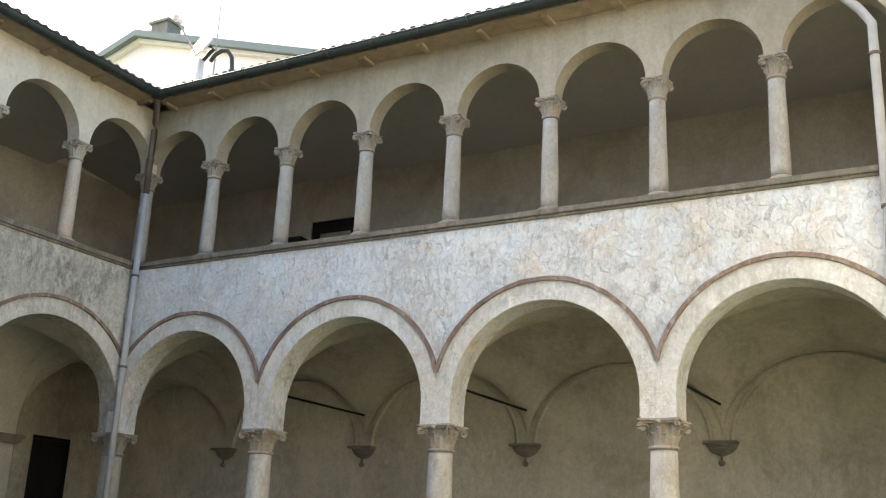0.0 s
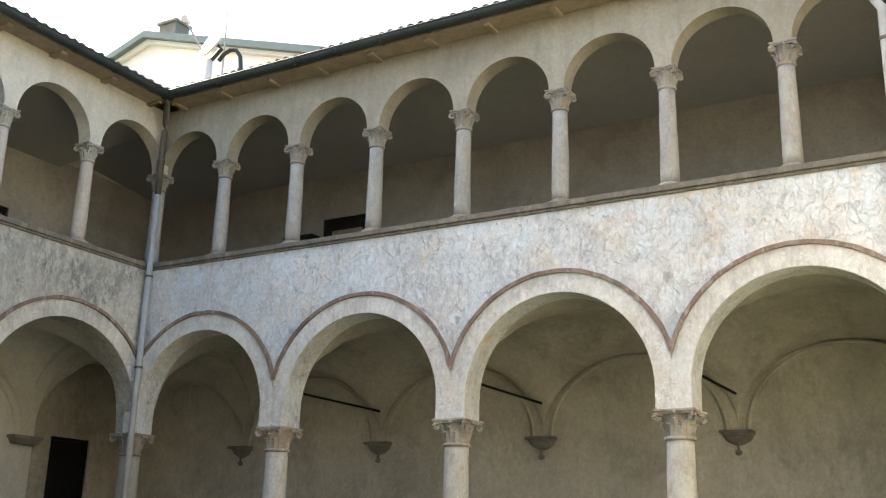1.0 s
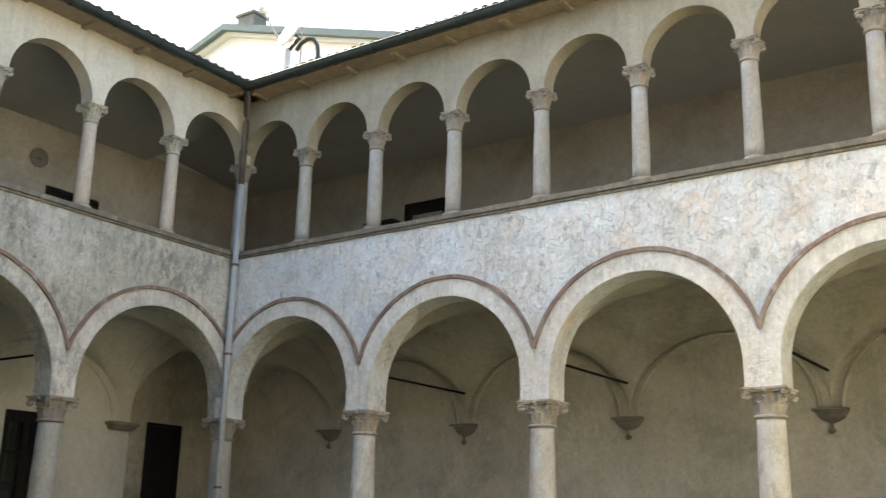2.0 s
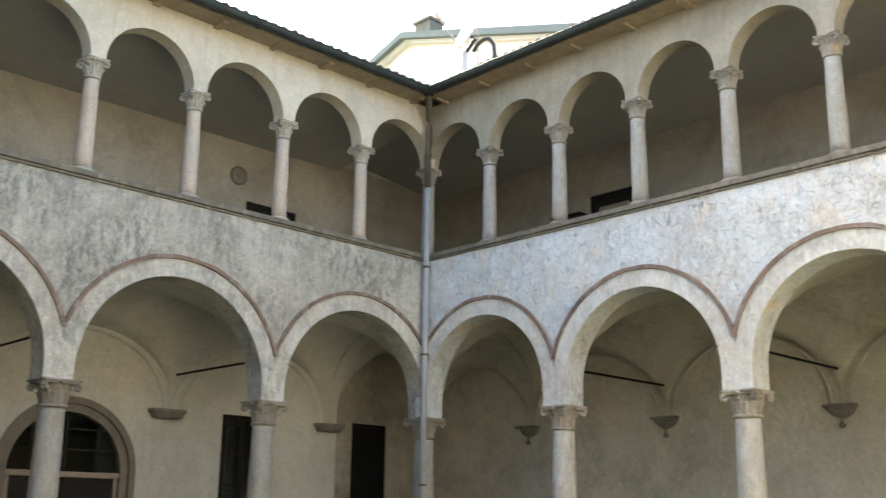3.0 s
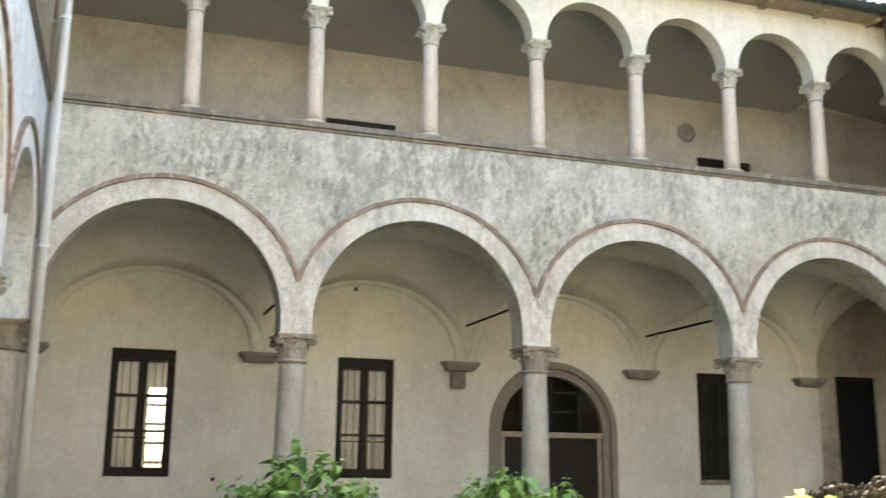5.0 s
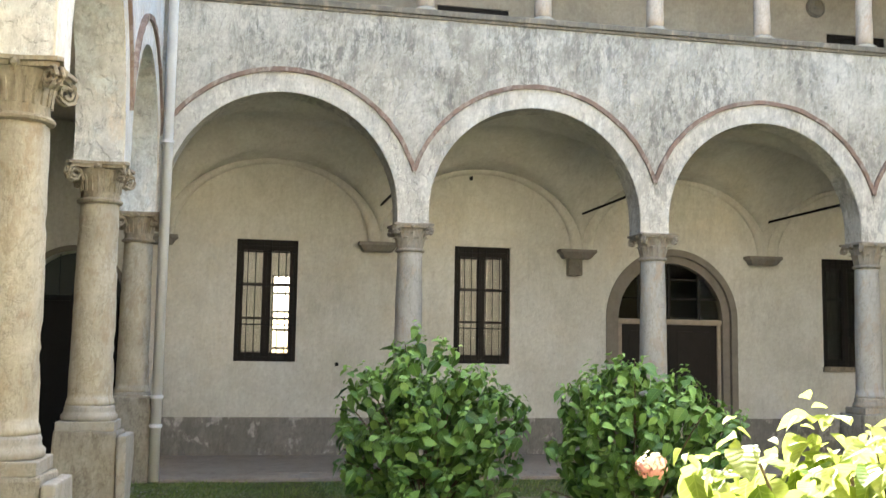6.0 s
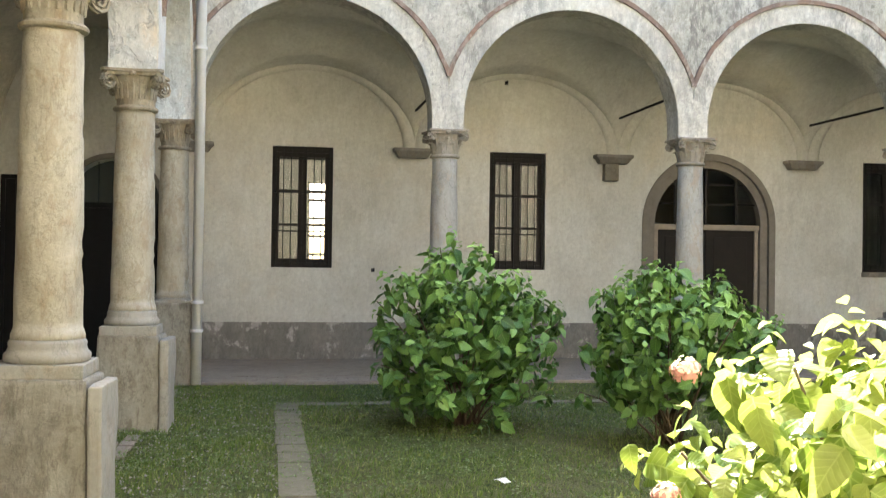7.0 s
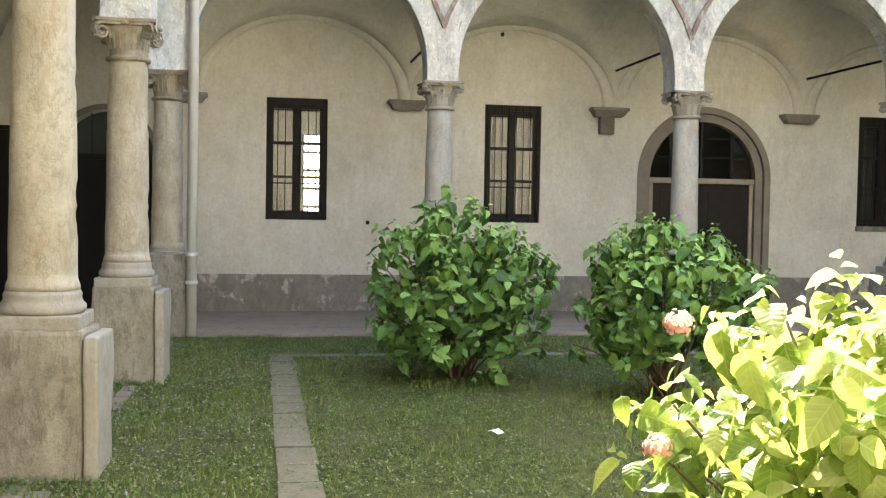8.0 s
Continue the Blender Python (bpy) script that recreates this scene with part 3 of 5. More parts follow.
# transverse arches where the west walk meets the corner bays
for F, u0, u1 in ((west, -0.26, 0.03), (west, 14.65, 14.98), (north, -0.03, 0.24)):
    bm = bmesh.new()
    prof = []
    for i in range(33):
        q = 0.5 - 0.5 * math.cos(math.pi * i / 32)
        prof.append((0.2 + (DEPTH - 0.2) * q, 3.5 + 1.76 * math.sqrt(max(0, 1 - (2 * q - 1) ** 2))))
    grid_faces(bm, [[F(u0, w, z) for w, z in prof], [F(u1, w, z) for w, z in prof]])
    for u in (u0, u1):
        grid_faces(bm, [[F(u, w, z) for w, z in prof], [F(u, w, 5.74) for w, z in prof]])
    for w in (0.2, DEPTH):
        bm.faces.new([bm.verts.new(F(u, w, z)) for u, z in ((u0, 3.5), (u1, 3.5), (u1, 5.74), (u0, 5.74))])
    bmesh.ops.remove_doubles(bm, verts=bm.verts, dist=0.0005)
    tagged(obj("transverse_arch", bm, M_WALK if F is west else M_WALK_N), "plain plastered arch across the walk", "arch", kind="structure")

tagged(obj("corner_pier", box(-0.209, 0.001, SPRING + 0.001, -0.001, 0.219, SILL - 0.092), M_WALL_LIT), "plastered corner pier over the column", "pier", kind="structure")
# coat over the corner bay: stains plus shade put into its colour
tagged(obj("corner_plaster", wall_sheet(west, -DEPTH + 0.01, -0.28, GROUND, 5.2, DEPTH - 0.014, DEPTH + 0.002, [DOOR_B]), M_CORNER_DIM),
       "brownish plaster of the corner bay with mould stains, darkened for its shade", "wall", kind="structure")
# gallery plaster coats, round the doors; shade is put into their tone
tagged(obj("gallery_plaster_west", wall_sheet(west, -DEPTH, 14.7, 6.1, 9.3, DEPTH - 0.012, DEPTH + 0.002, [GAL_B1, GAL_B2]), M_SHADED),
       "ochre gallery back wall with faint stains, shade put into its tone", "wall", kind="structure")
tagged(obj("gallery_plaster_north", wall_sheet(north, -DEPTH + 0.01, XE, 6.1, 9.3, DEPTH - 0.012, DEPTH + 0.002, [GAL_A]), M_SHADED_N),
       "brownish gallery back wall with stains, shade put into its tone", "wall", kind="structure")

# painted dado
dado = tagged(obj("baseboard", wall_sheet(west, 0.0, 15.6, GROUND, 0.53, DEPTH - 0.02, DEPTH + 0.001, [(4.28, 6.84, GROUND, 0.6)]), M_DADO),
              "dark grey flaking painted dado", "baseboard", kind="structure")
# added rooms behind the west wall; dark colours stand in for indoor shade
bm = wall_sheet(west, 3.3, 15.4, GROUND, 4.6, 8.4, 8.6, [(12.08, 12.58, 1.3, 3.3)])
tagged(obj("room_wall", bm, M_DARKROOM), "added wall of the room behind, dark colour in place of shade", "wall", kind="structure")
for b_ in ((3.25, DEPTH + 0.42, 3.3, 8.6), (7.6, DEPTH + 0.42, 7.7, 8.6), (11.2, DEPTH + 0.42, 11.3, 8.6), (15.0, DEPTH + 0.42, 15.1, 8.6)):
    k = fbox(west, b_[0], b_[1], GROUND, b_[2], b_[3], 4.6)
    tagged(obj("partition_wall", k, M_DARKROOM), "added partition of the room behind, dark colour in place of shade", "wall", kind="structure")
tagged(obj("room_ceiling", fbox(west, -3.4, DEPTH + 0.42, 4.6, 19, 8.6, 4.7), M_DARKROOM), "added room ceiling, dark colour in place of shade", "ceiling", kind="structure")
tagged(obj("room_back", fbox(west, -3.4, 6.2, GROUND, 3.2, 6.4, 4.6), M_ROOM_SHADE), "added near-black room wall in place of shade", "wall", kind="structure")
tagged(obj("room_back_south", fbox(west, 15.1, 6.2, GROUND, 19, 6.4, 4.6), M_ROOM_SHADE), "added near-black room wall in place of shade", "wall", kind="structure")
tagged(obj("gallery_room", fbox(west, -3.4, 6.2, 4.7, 19, 6.4, 9.2), M_DARKROOM), "added upper room wall, dark colour in place of shade", "wall", kind="structure")
tagged(obj("gallery_room_north", fbox(north, -3.0, 5.6, 4.7, XE, 5.8, 9.2), M_DARKROOM), "added upper room wall, dark colour in place of shade", "wall", kind="structure")


# ---------- roofs ----------
def roof_z(w):
    return 9.82 + (w + 0.62) * 0.27


def roof(name, F, u0, u1, w1=3.9, mitre0=True):
    bm = bmesh.new()
    # the inner eave starts at the valley of the corner
    a = [F(u0 + (0.62 if mitre0 else 0), -0.62, roof_z(-0.62)), F(u1, -0.62, roof_z(-0.62))]
    b_ = [F(u0 - w1 if mitre0 else u0, w1, roof_z(w1)), F(u1, w1, roof_z(w1))]
    grid_faces(bm, [a, b_])
    lowr = [[(p[0], p[1], p[2] - 0.06) for p in row] for row in (a, b_)]
    grid_faces(bm, lowr)
    grid_faces(bm, [a, lowr[0]])
    ridge = [F(u0 - w1 if mitre0 else u0, w1, roof_z(w1)), F(u1, w1, roof_z(w1))]
    far = [F(u0 - w1 if mitre0 else u0, 9.2, 9.4), F(u1, 9.2, 9.4)]
    grid_faces(bm, [ridge, far])
    return tagged(obj(name, bm, M_TILE), "old brown roof of curved clay tiles", "roof", kind="structure")


ROOF_N = roof("roof_north", north, 0.0, XE)
ROOF_W = roof("roof_west", west, 0.0, 14.1)
ROOF_S = roof("roof_south", south, 0.0, XE, mitre0=False)
for name, F, u0, u1 in (("north", north, 0.3, XE), ("west", west, 0.3, 14.4), ("south", south, 0.3, XE)):
    tagged(obj("eave_board_" + name, fbox(F, u0 - 0.3, -0.56, 9.715, u1, 0.3, 9.755), M_BEAM), "weathered wooden eave boarding", "eave", kind="structure")
    n = int((u1 - u0) / 1.13)
    for k in range(n):
        u = u0 + 0.35 + k * 1.13
        ob = obj("rafter_tail", fbox(F, u - 0.05, -0.47, 9.655, u + 0.05 + 0.02 * (k % 3), -0.14, 9.713, 0.012), M_BEAM)
        tagged(ob, "short weathered rafter end under the eave", "rafter", group="rafter ends under the eaves", kind="structure")


def gutter(F, u0, u1, label):
    th = empty("gutter", Matrix.Translation(F(u0, -0.64, 9.9)))
    tagged(th, label, "gutter")
    inv = Matrix.Translation(F(u0, -0.64, 9.9)).inverted()
    bm = bmesh.new()
    rows = []
    for rr in (0.095, 0.085):
        for i in range(13):
            a = math.pi * (1 + i / 12) if rr > 0.09 else math.pi * (2 - i / 12)
            rows.append([F(u, -0.66 + rr * math.cos(a) * 1.05, 9.805 + rr * math.sin(a) * 1.1) for u in (u0, u1)])
    grid_faces(bm, rows + [rows[0]])
    bmesh.ops.transform(bm, matrix=inv, verts=bm.verts)
    part("channel", bm, M_GUTTER, th, smooth=True)
    bm = tube([F(u0, -0.765, 9.81), F(u1, -0.765, 9.81)], 0.014, 6)
    bmesh.ops.transform(bm, matrix=inv, verts=bm.verts)
    part("rolled_edge", bm, M_GUTTER, th)
    n = int((u1 - u0) / 0.9)
    for k in range(n):
        u = u0 + 0.5 + k * 0.9
        bm = bmesh.new()
        add_tube(bm, [F(u, -0.66 + 0.108 * math.cos(a) * 1.05, 9.805 + 0.108 * math.sin(a) * 1.1) for a in [math.pi * (1 + i / 8) for i in range(9)]], 0.010, 5)
        bmesh.ops.transform(bm, matrix=inv, verts=bm.verts)
        part("bracket", bm, M_GUTTER, th)
    return th


gutter(north, 0.56, 13.3, "dark green weathered metal eaves gutter")
gutter(west, 0.56, 14.1, "dark green weathered metal eaves gutter")


# ---------- columns ----------
def leaf_strip(bm, ang, r0, z0, h, wid, curl):
    """One carved acanthus leaf that leans out of the bell."""
    t, o = Vector((-math.sin(ang), math.cos(ang), 0)), Vector((math.cos(ang), math.sin(ang), 0))
    rows = []
    for q, out, ww in ((0, 0.0, 0.8), (0.4, 0.012, 1.0), (0.75, 0.03, 0.85), (0.95, 0.03 + curl, 0.6), (0.85, 0.05 + curl, 0.35)):
        c = o * (r0 + out) + Vector((0, 0, z0 + h * q))
        rows.append([c - t * wid * ww + o * -0.012, c + o * 0.012, c + t * wid * ww + o * -0.012])
    grid_faces(bm, rows)


def capital_mesh(r, h, spread, scroll=False):
    """Composite capital from z=0 to h on a shaft of radius r."""
    bm = lathe([(r * 1.0, 0), (r * 1.16, 0.012), (r * 1.2, 0.03), (r * 1.14, 0.048), (r * 1.0, 0.055), (r * 1.0, h * 0.35), (r * 1.08, h * 0.6),
                (r * 1.25, h * 0.78), (r * 1.34, h * 0.84)], 24, 0.004)
    if scroll:
        for k in range(20):
            a = k * math.pi / 10
            add_tube(bm, [(math.cos(a) * q, math.sin(a) * q, z) for q, z in ((r * 1.0, h * 0.3), (r * 1.03, h * 0.5), (r * 1.12, h * 0.72))], r * 0.085, 5)
    for k in range(0 if scroll else 8):
        leaf_strip(bm, k * math.pi / 4 + (math.pi / 8), r * 1.0, 0.06, h * 0.42, r * 0.36, 0.02)
    for k in range(0 if scroll else 8):
        leaf_strip(bm, k * math.pi / 4, r * 1.03, h * 0.3, h * 0.45, r * 0.30, 0.025)
    # corner volutes: rolled scrolls on the diagonals
    for k in range(4):
        a = math.pi / 4 + k * math.pi / 2
        o, t = Vector((math.cos(a), math.sin(a), 0)), Vector((-math.sin(a), math.cos(a), 0))
        c = o * (spread * 1.14) + Vector((0, 0, h * (0.68 if scroll else 0.74)))
        pts = []
        for i in range(15):
            q = i / 14
            rr = h * (0.145 - 0.105 * q) * (1.45 if scroll else 1.0)
            th = math.pi / 2 - q * 3.4 * math.pi
            pts.append(c + o * rr * math.cos(th) + Vector((0, 0, rr * math.sin(th))))
        for side in (-1, 1):
            add_tube(bm, [p + t * side * r * 0.13 for p in pts], h * 0.04, 5)
        add_tube(bm, [o * r * 1.1 + Vector((0, 0, h * 0.55)), o * r * 1.35 + Vector((0, 0, h * 0.8)), c + Vector((0, 0, h * 0.145))], h * 0.05, 6)
    # rosettes in the middle of each side
    for k in range(4):
        a = k * math.pi / 2
        m = Matrix.Translation((math.cos(a) * spread * 0.86, math.sin(a) * spread * 0.86, h * 0.9)) @ Matrix.Diagonal((1, 1, 0.9, 1))
        bmesh.ops.create_icosphere(bm, subdivisions=1, radius=h * 0.1, matrix=m)
    # abacus with hollowed sides
    for z0, z1, s in ((h * 0.85, h * 0.93, 0.94), (h * 0.93, h, 1.04)):
        out = []
        for k in range(4):
            a0 = math.pi / 4 + k * math.pi / 2
            p0 = Vector((math.cos(a0), math.sin(a0))) * spread * 1.414 * s
            p1 = Vector((math.cos(a0 + math.pi / 2), math.sin(a0 + math.pi / 2))) * spread * 1.414 * s
            for i in range(6):
                q = 0.06 + 0.88 * i / 5
                p = p0.lerp(p1, q)
                p -= p.normalized() * spread * 0.13 * math.sin(math.pi * i / 5)
                out.append(p)
        lo = [bm.verts.new((p.x, p.y, z0)) for p in out]
        hi = [bm.verts.new((p.x, p.y, z1)) for p in out]
        bm.faces.new(lo[::-1])
        bm.faces.new(hi)
        for i in range(len(lo)):
            j = (i + 1) % len(lo)
            bm.faces.new((lo[i], lo[j], hi[j], hi[i]))
    return bm


def lower_column(r, mat, label, plinth_w, plinth_top=0.80, base_h=0.24, slab=False):
    th = empty("column")
    tagged(th, label, "column", group="columns of the lower arcade")
    H = 0.40
    z1 = SPRING - H
    z0 = plinth_top + base_h
    k = base_h / 0.24
    prof = [(r * 1.10, z0), (r * 1.10, z0 + 0.03), (r * 1.03, z0 + 0.07)]
    n = 44 if mat is M_WARM else 24
    prof += [(r * (1.02 - 0.13 * (i / n) ** 1.8), z0 + 0.07 + (z1 - z0 - 0.07) * i / n) for i in range(n + 1)]
    bm = lathe(prof, 36, 0.006)
    if mat is M_WARM:
        # shallow scars where the surface has come away
        for v in bm.verts:
            q = noise.noise(Vector((v.co.x * 6, v.co.y * 6, v.co.z * 3.5))) + 0.6 * noise.noise(v.co * 14)
            if q > 0.22:
                v.co.x *= 1 - 0.055 * min(1, (q - 0.22) * 5)
                v.co.y *= 1 - 0.055 * min(1, (q - 0.22) * 5)
    part("shaft", bm, mat, th, smooth=True)
    bm = capital_mesh(r * 0.90, H, 0.29, mat is M_WARM)
    bmesh.ops.translate(bm, vec=(0, 0, z1), verts=bm.verts)
    part("capital", bm, M_CAP if mat is M_STONE else M_LIME_CAP if mat is M_LIME else M_WARM_CAP, th, "carved composite capital with corner scrolls")
    bm = lathe([(r * q, plinth_top + z * k) for q, z in ((1.22, 0.09), (1.30, 0.105), (1.30, 0.145), (1.2, 0.165), (1.15, 0.19), (1.17, 0.215), (1.10, 0.24))], 28, 0.006)
    part("base_molding", bm, M_CAP if mat is M_STONE else M_BASE, th, smooth=True)
    s = r * 1.32
    part("base_block", box(-s, -s, plinth_top - 0.001, s, s, plinth_top + 0.092 * k, 0.012), M_CAP if mat is M_STONE else M_BASE, th)
    s = plinth_w / 2
    bm = box(-s, -s, GROUND - 0.05, s, s, plinth_top, 0.03)
    worn(bm, 4, 0.030)
    part("pedestal", bm, M_PLINTH, th, "plastered pedestal with chipped edges")
    if slab:
        # upright facing stone against the side towards the court
        bm = box(-s + 0.04, s + 0.012, GROUND - 0.05, s + 0.03, s + 0.105, plinth_top - 0.035, 0.02)
        worn(bm, 4, 0.022)
        part("facing_slab", bm, M_BASE, th, "pale upright stone slab facing the pedestal")
        # crumbled mortar and plaster along the joint
        bm = box(-s + 0.06, s - 0.02, GROUND - 0.05, s - 0.012, s + 0.02, plinth_top - 0.06, 0.01)
        worn(bm, 4, 0.02)
        part("joint", bm, M_SILL, th, "dark crumbling mortar joint")
    return th


def worn(bm, cuts, amount):
    """Rough a block: cut it finer, then dent its faces and break its edges."""
    bmesh.ops.subdivide_edges(bm, edges=bm.edges, cuts=cuts, use_grid_fill=True)
    for v in bm.verts:
        c = v.co.copy()
        v.co += Vector((noise.noise(c * 3), noise.noise(c * 3 + Vector((5, 0, 0))), noise.noise(c * 3 + Vector((0, 7, 0))))) * amount
        v.co += Vector((noise.noise(c * 11), noise.noise(c * 11 + Vector((5, 0, 0))), noise.noise(c * 11 + Vector((0, 7, 0))))) * amount * 0.35


def gallery_column(r=0.135, mat=M_STONE, cap=M_CAP, label="slender grey stone gallery column with carved capital"):
    th = empty("gallery_column")
    tagged(th, label, "column", group="columns of the upper gallery")
    z0, z1 = SILL, 8.45
    h = 0.34
    part("base", lathe([(r * 1.4, z0), (r * 1.45, z0 + 0.02), (r * 1.45, z0 + 0.05), (r * 1.2, z0 + 0.075), (r * 1.1, z0 + 0.09)], 20, 0.004), cap, th, smooth=True)
    prof = [(r * (1.0 - 0.14 * (i / 10) ** 1.6), z0 + 0.085 + (z1 - h - z0 - 0.08) * i / 10) for i in range(11)]
    part("shaft", lathe(prof, 20, 0.006), mat, th, smooth=True)
    bm = capital_mesh(r * 0.88, h, 0.185)
    bmesh.ops.translate(bm, vec=(0, 0, z1 - h), verts=bm.verts)
    part("capital", bm, cap, th, "weathered carved capital")
    return th


col_n = lower_column(0.20, M_LIME, "limewashed stone column with carved capital and rusty stains", 0.66)
col_n.matrix_basis = pose(*north(BAY_N, 0, 0))
for k in range(2, 5):
    copy_thing(col_n, pose(*north(k * BAY_N, 0, 0), 0, 0, 90 * k))
col_w = lower_column(0.20, M_STONE, "grey stone column with carved capital on plastered pedestal", 0.66)
col_w.matrix_basis = pose(*west(0, 0, 0))
for k in range(1, 4):
    copy_thing(col_w, pose(*west(k * BAY_W - (0.0, 0.0, 0.06, 0.0)[k], 0, 0), 0, 0, 90 if k % 2 else 0))
corner_col = lower_column(0.208, M_WARM, "worn stone corner column on a tall rough pedestal", 0.62, 0.98, 0.07)
corner_col.matrix_basis = pose(*south(0, 0, 0), 0, 0, -2)
col_s = lower_column(0.208, M_WARM, "warm worn stone column with scrolled capital on plastered pedestal", 0.60, 0.82, 0.24, True)
col_s.matrix_basis = pose(*south(BAY_S, 0, 0), 0, 0, -1)
for k in range(2, 4):
    copy_thing(col_s, pose(*south(k * BAY_S, 0, 0), 0, 0, 1.5 - 1.2 * k))
gc = gallery_column()
gc.matrix_basis = pose(0, 0, 0)
for k in range(1, 9):
    copy_thing(gc, pose(*north(k * BAY_N / 2, 0, 0), 0, 0, 90 * (k % 4)))
gw = gallery_column(0.13, M_ROSE, M_WARM, "slender cream and pinkish stone gallery column")
gw.matrix_basis = pose(*west(1.775, 0, 0))
for k in range(2, 9):
    copy_thing(gw, pose(*west(k * 1.805 - 0.03, 0, 0), 0, 0, 90 * (k % 4)))
for k in range(1, 8):
    copy_thing(gc, pose(*south(k * BAY_S / 2, 0, 0), 0, 0, 90 * (k % 4)))


# ---------- corbels, lunette ribs and tie rods ----------
def corbel(F, u, fancy):
    o = Vector(F(u, DEPTH, 3.5))
    cw = 0.34
    th = empty("corbel", Matrix.Translation(o))
    tagged(th, "carved hanging stone corbel under the vault" if fancy else "molded grey stone corbel under the vault", "corbel", group="corbels along the walk")
    inv = Matrix.Translation(-o)

    def add(name, bm, mat=M_CORBEL, label=""):
        bmesh.ops.transform(bm, matrix=inv, verts=bm.verts)
        part(name, bm, mat, th, label)
    if fancy:
        # a half bowl under a thin molded slab, with a stalk and a bud
        add("slab", fbox(F, u - 0.27, DEPTH - 0.20, 3.47, u + 0.27, DEPTH + 0.05, 3.515, 0.012))
        bm = lathe([(0.255, 3.47), (0.25, 3.44), (0.225, 3.42), (0.215, 3.39), (0.17, 3.345), (0.10, 3.31), (0.045, 3.29), (0.02, 3.285)], 20)
        for v in bm.verts:
            v.co.y = v.co.y * 0.75
        bmesh.ops.translate(bm, vec=F(u, DEPTH, 0), verts=bm.verts)
        add("bowl", bm)
        bm = lathe([(0.02, 3.30), (0.022, 3.22), (0.035, 3.205), (0.055, 3.185), (0.055, 3.16), (0.035, 3.135), (0.004, 3.125)], 12)
        bmesh.ops.translate(bm, vec=F(u, DEPTH - 0.06, 0), verts=bm.verts)
        add("drop", bm)
        return th
    add("slab", fbox(F, u - cw, DEPTH - 0.24, 3.45, u + cw, DEPTH + 0.05, 3.51, 0.012))
    bm = bmesh.new()
    rows = []
    for z, a, d in ((3.45, 0.32, 0.24), (3.42, 0.29, 0.22), (3.38, 0.27, 0.19), (3.35, 0.24, 0.16)):
        rows.append([F(u - a, DEPTH + 0.03, z), F(u - a, DEPTH - d, z), F(u + a, DEPTH - d, z), F(u + a, DEPTH + 0.03, z)])
    grid_faces(bm, rows)
    bm.faces.new([bm.verts.new(p) for p in rows[-1]])
    add("body", bm)
    return th


for k in range(0, 4):
    corbel(north, k * BAY_N, True)
for k in range(0, 5):
    cu = k * 3.67 + (0.0, 0.13, 0.09, 0.0, 0.0)[k]
    th = corbel(west, cu, False)
    if k == 2:
        o = Vector(west(cu, DEPTH, 3.5))
        bm = fbox(west, cu - 0.10, DEPTH - 0.14, 3.05, cu + 0.16, DEPTH + 0.03, 3.36, 0.015)
        bmesh.ops.translate(bm, vec=-o, verts=bm.verts)
        part("bracket_block", bm, M_SILL, th, "broken stone block below the molding")

for F, bay, count, wall in ((north, BAY_N, 4, back_n), (west, BAY_W, 4, back_w)):
    for k in range(count):
        c, rr = (k + 0.5) * bay, bay / 2 - 0.2
        bm = bmesh.new()
        rows = []
        for dr, w in ((0.0, DEPTH + 0.01), (0.0, DEPTH - 0.05), (0.05 if wall is back_n else 0.10, DEPTH - 0.07), (0.07 if wall is back_n else 0.2, DEPTH - 0.03)):
            rows.append([F(c - (rr + dr) * math.cos(math.pi * i / 30), w, 3.5 + (1.30 + dr * 0.7) * math.sin(math.pi * i / 30)) for i in range(31)])
        grid_faces(bm, rows)
        part("lunette_rib", bm, M_WALK if wall is back_w else M_WALK_N, wall, "plastered rib along the lunette", True)
    z_rod = 4.10 if F is north else 4.17
    for k in range(1, count):
        ob = obj("tie_rod", tube([F(k * bay, 0.2, z_rod), F(k * bay, DEPTH + 0.02, z_rod)], 0.022, 8), M_IRON)
        tagged(ob, "black iron tie rod spanning the vaulted walk", "tie rod", group="tie rods of the walk")


# ---------- downpipes ----------
def downpipe(pts, r, clamps, wall_dir, label, mat=M_PIPE, upper=None):
    base = Vector(pts[-1])
    th = empty("downpipe", Matrix.Translation(base))
    tagged(th, label, "downpipe")
    if upper is not None:
        low = [pts[-2][:2] + (upper,), pts[-1]]
        part("upper_pipe", tube([Vector(p) - base for p in pts[:-1] + [low[0]]], r * 1.04, 14), M_OLDPIPE, th, "dark brown painted pipe", True)
        part("pipe", tube([Vector(p) - base for p in low], r, 14), mat, th, smooth=True)
    else:
        part("pipe", tube([Vector(p) - base for p in pts], r, 14), mat, th, smooth=True)
    for z in clamps:
        x, y = pts[-1][0], pts[-1][1]
        bm = lathe([(r * 1.04, -0.02), (r * 1.25, -0.02), (r * 1.25, 0.02), (r * 1.04, 0.02)], 14)
        bmesh.ops.translate(bm, vec=Vector((x, y, z)) - base, verts=bm.verts)
        add_tube(bm, [Vector((x, y, z)) - base, Vector((x, y, z)) + Vector(wall_dir) - base], 0.012, 6)
        part("clamp", bm, M_OLDPIPE if mat is M_PIPE else M_PALEPIPE, th, "metal pipe clamp")
    return th


def corner_pipe(x, y, sx, sy, top):
    return [(top[0], top[1], 9.73), (top[0], top[1], 9.62), (x, y, 9.35), (x, y, 9.2), (x, y, GROUND + 0.02)]


downpipe(corner_pipe(0.36, -0.36, 1, -1, (0.60, -0.60)), 0.058, (8.6, 6.3, 4.6, 2.2), (-0.2, 0.2, 0), "grey zinc downpipe with a dark upper length in the corner", M_PIPE, 7.9)
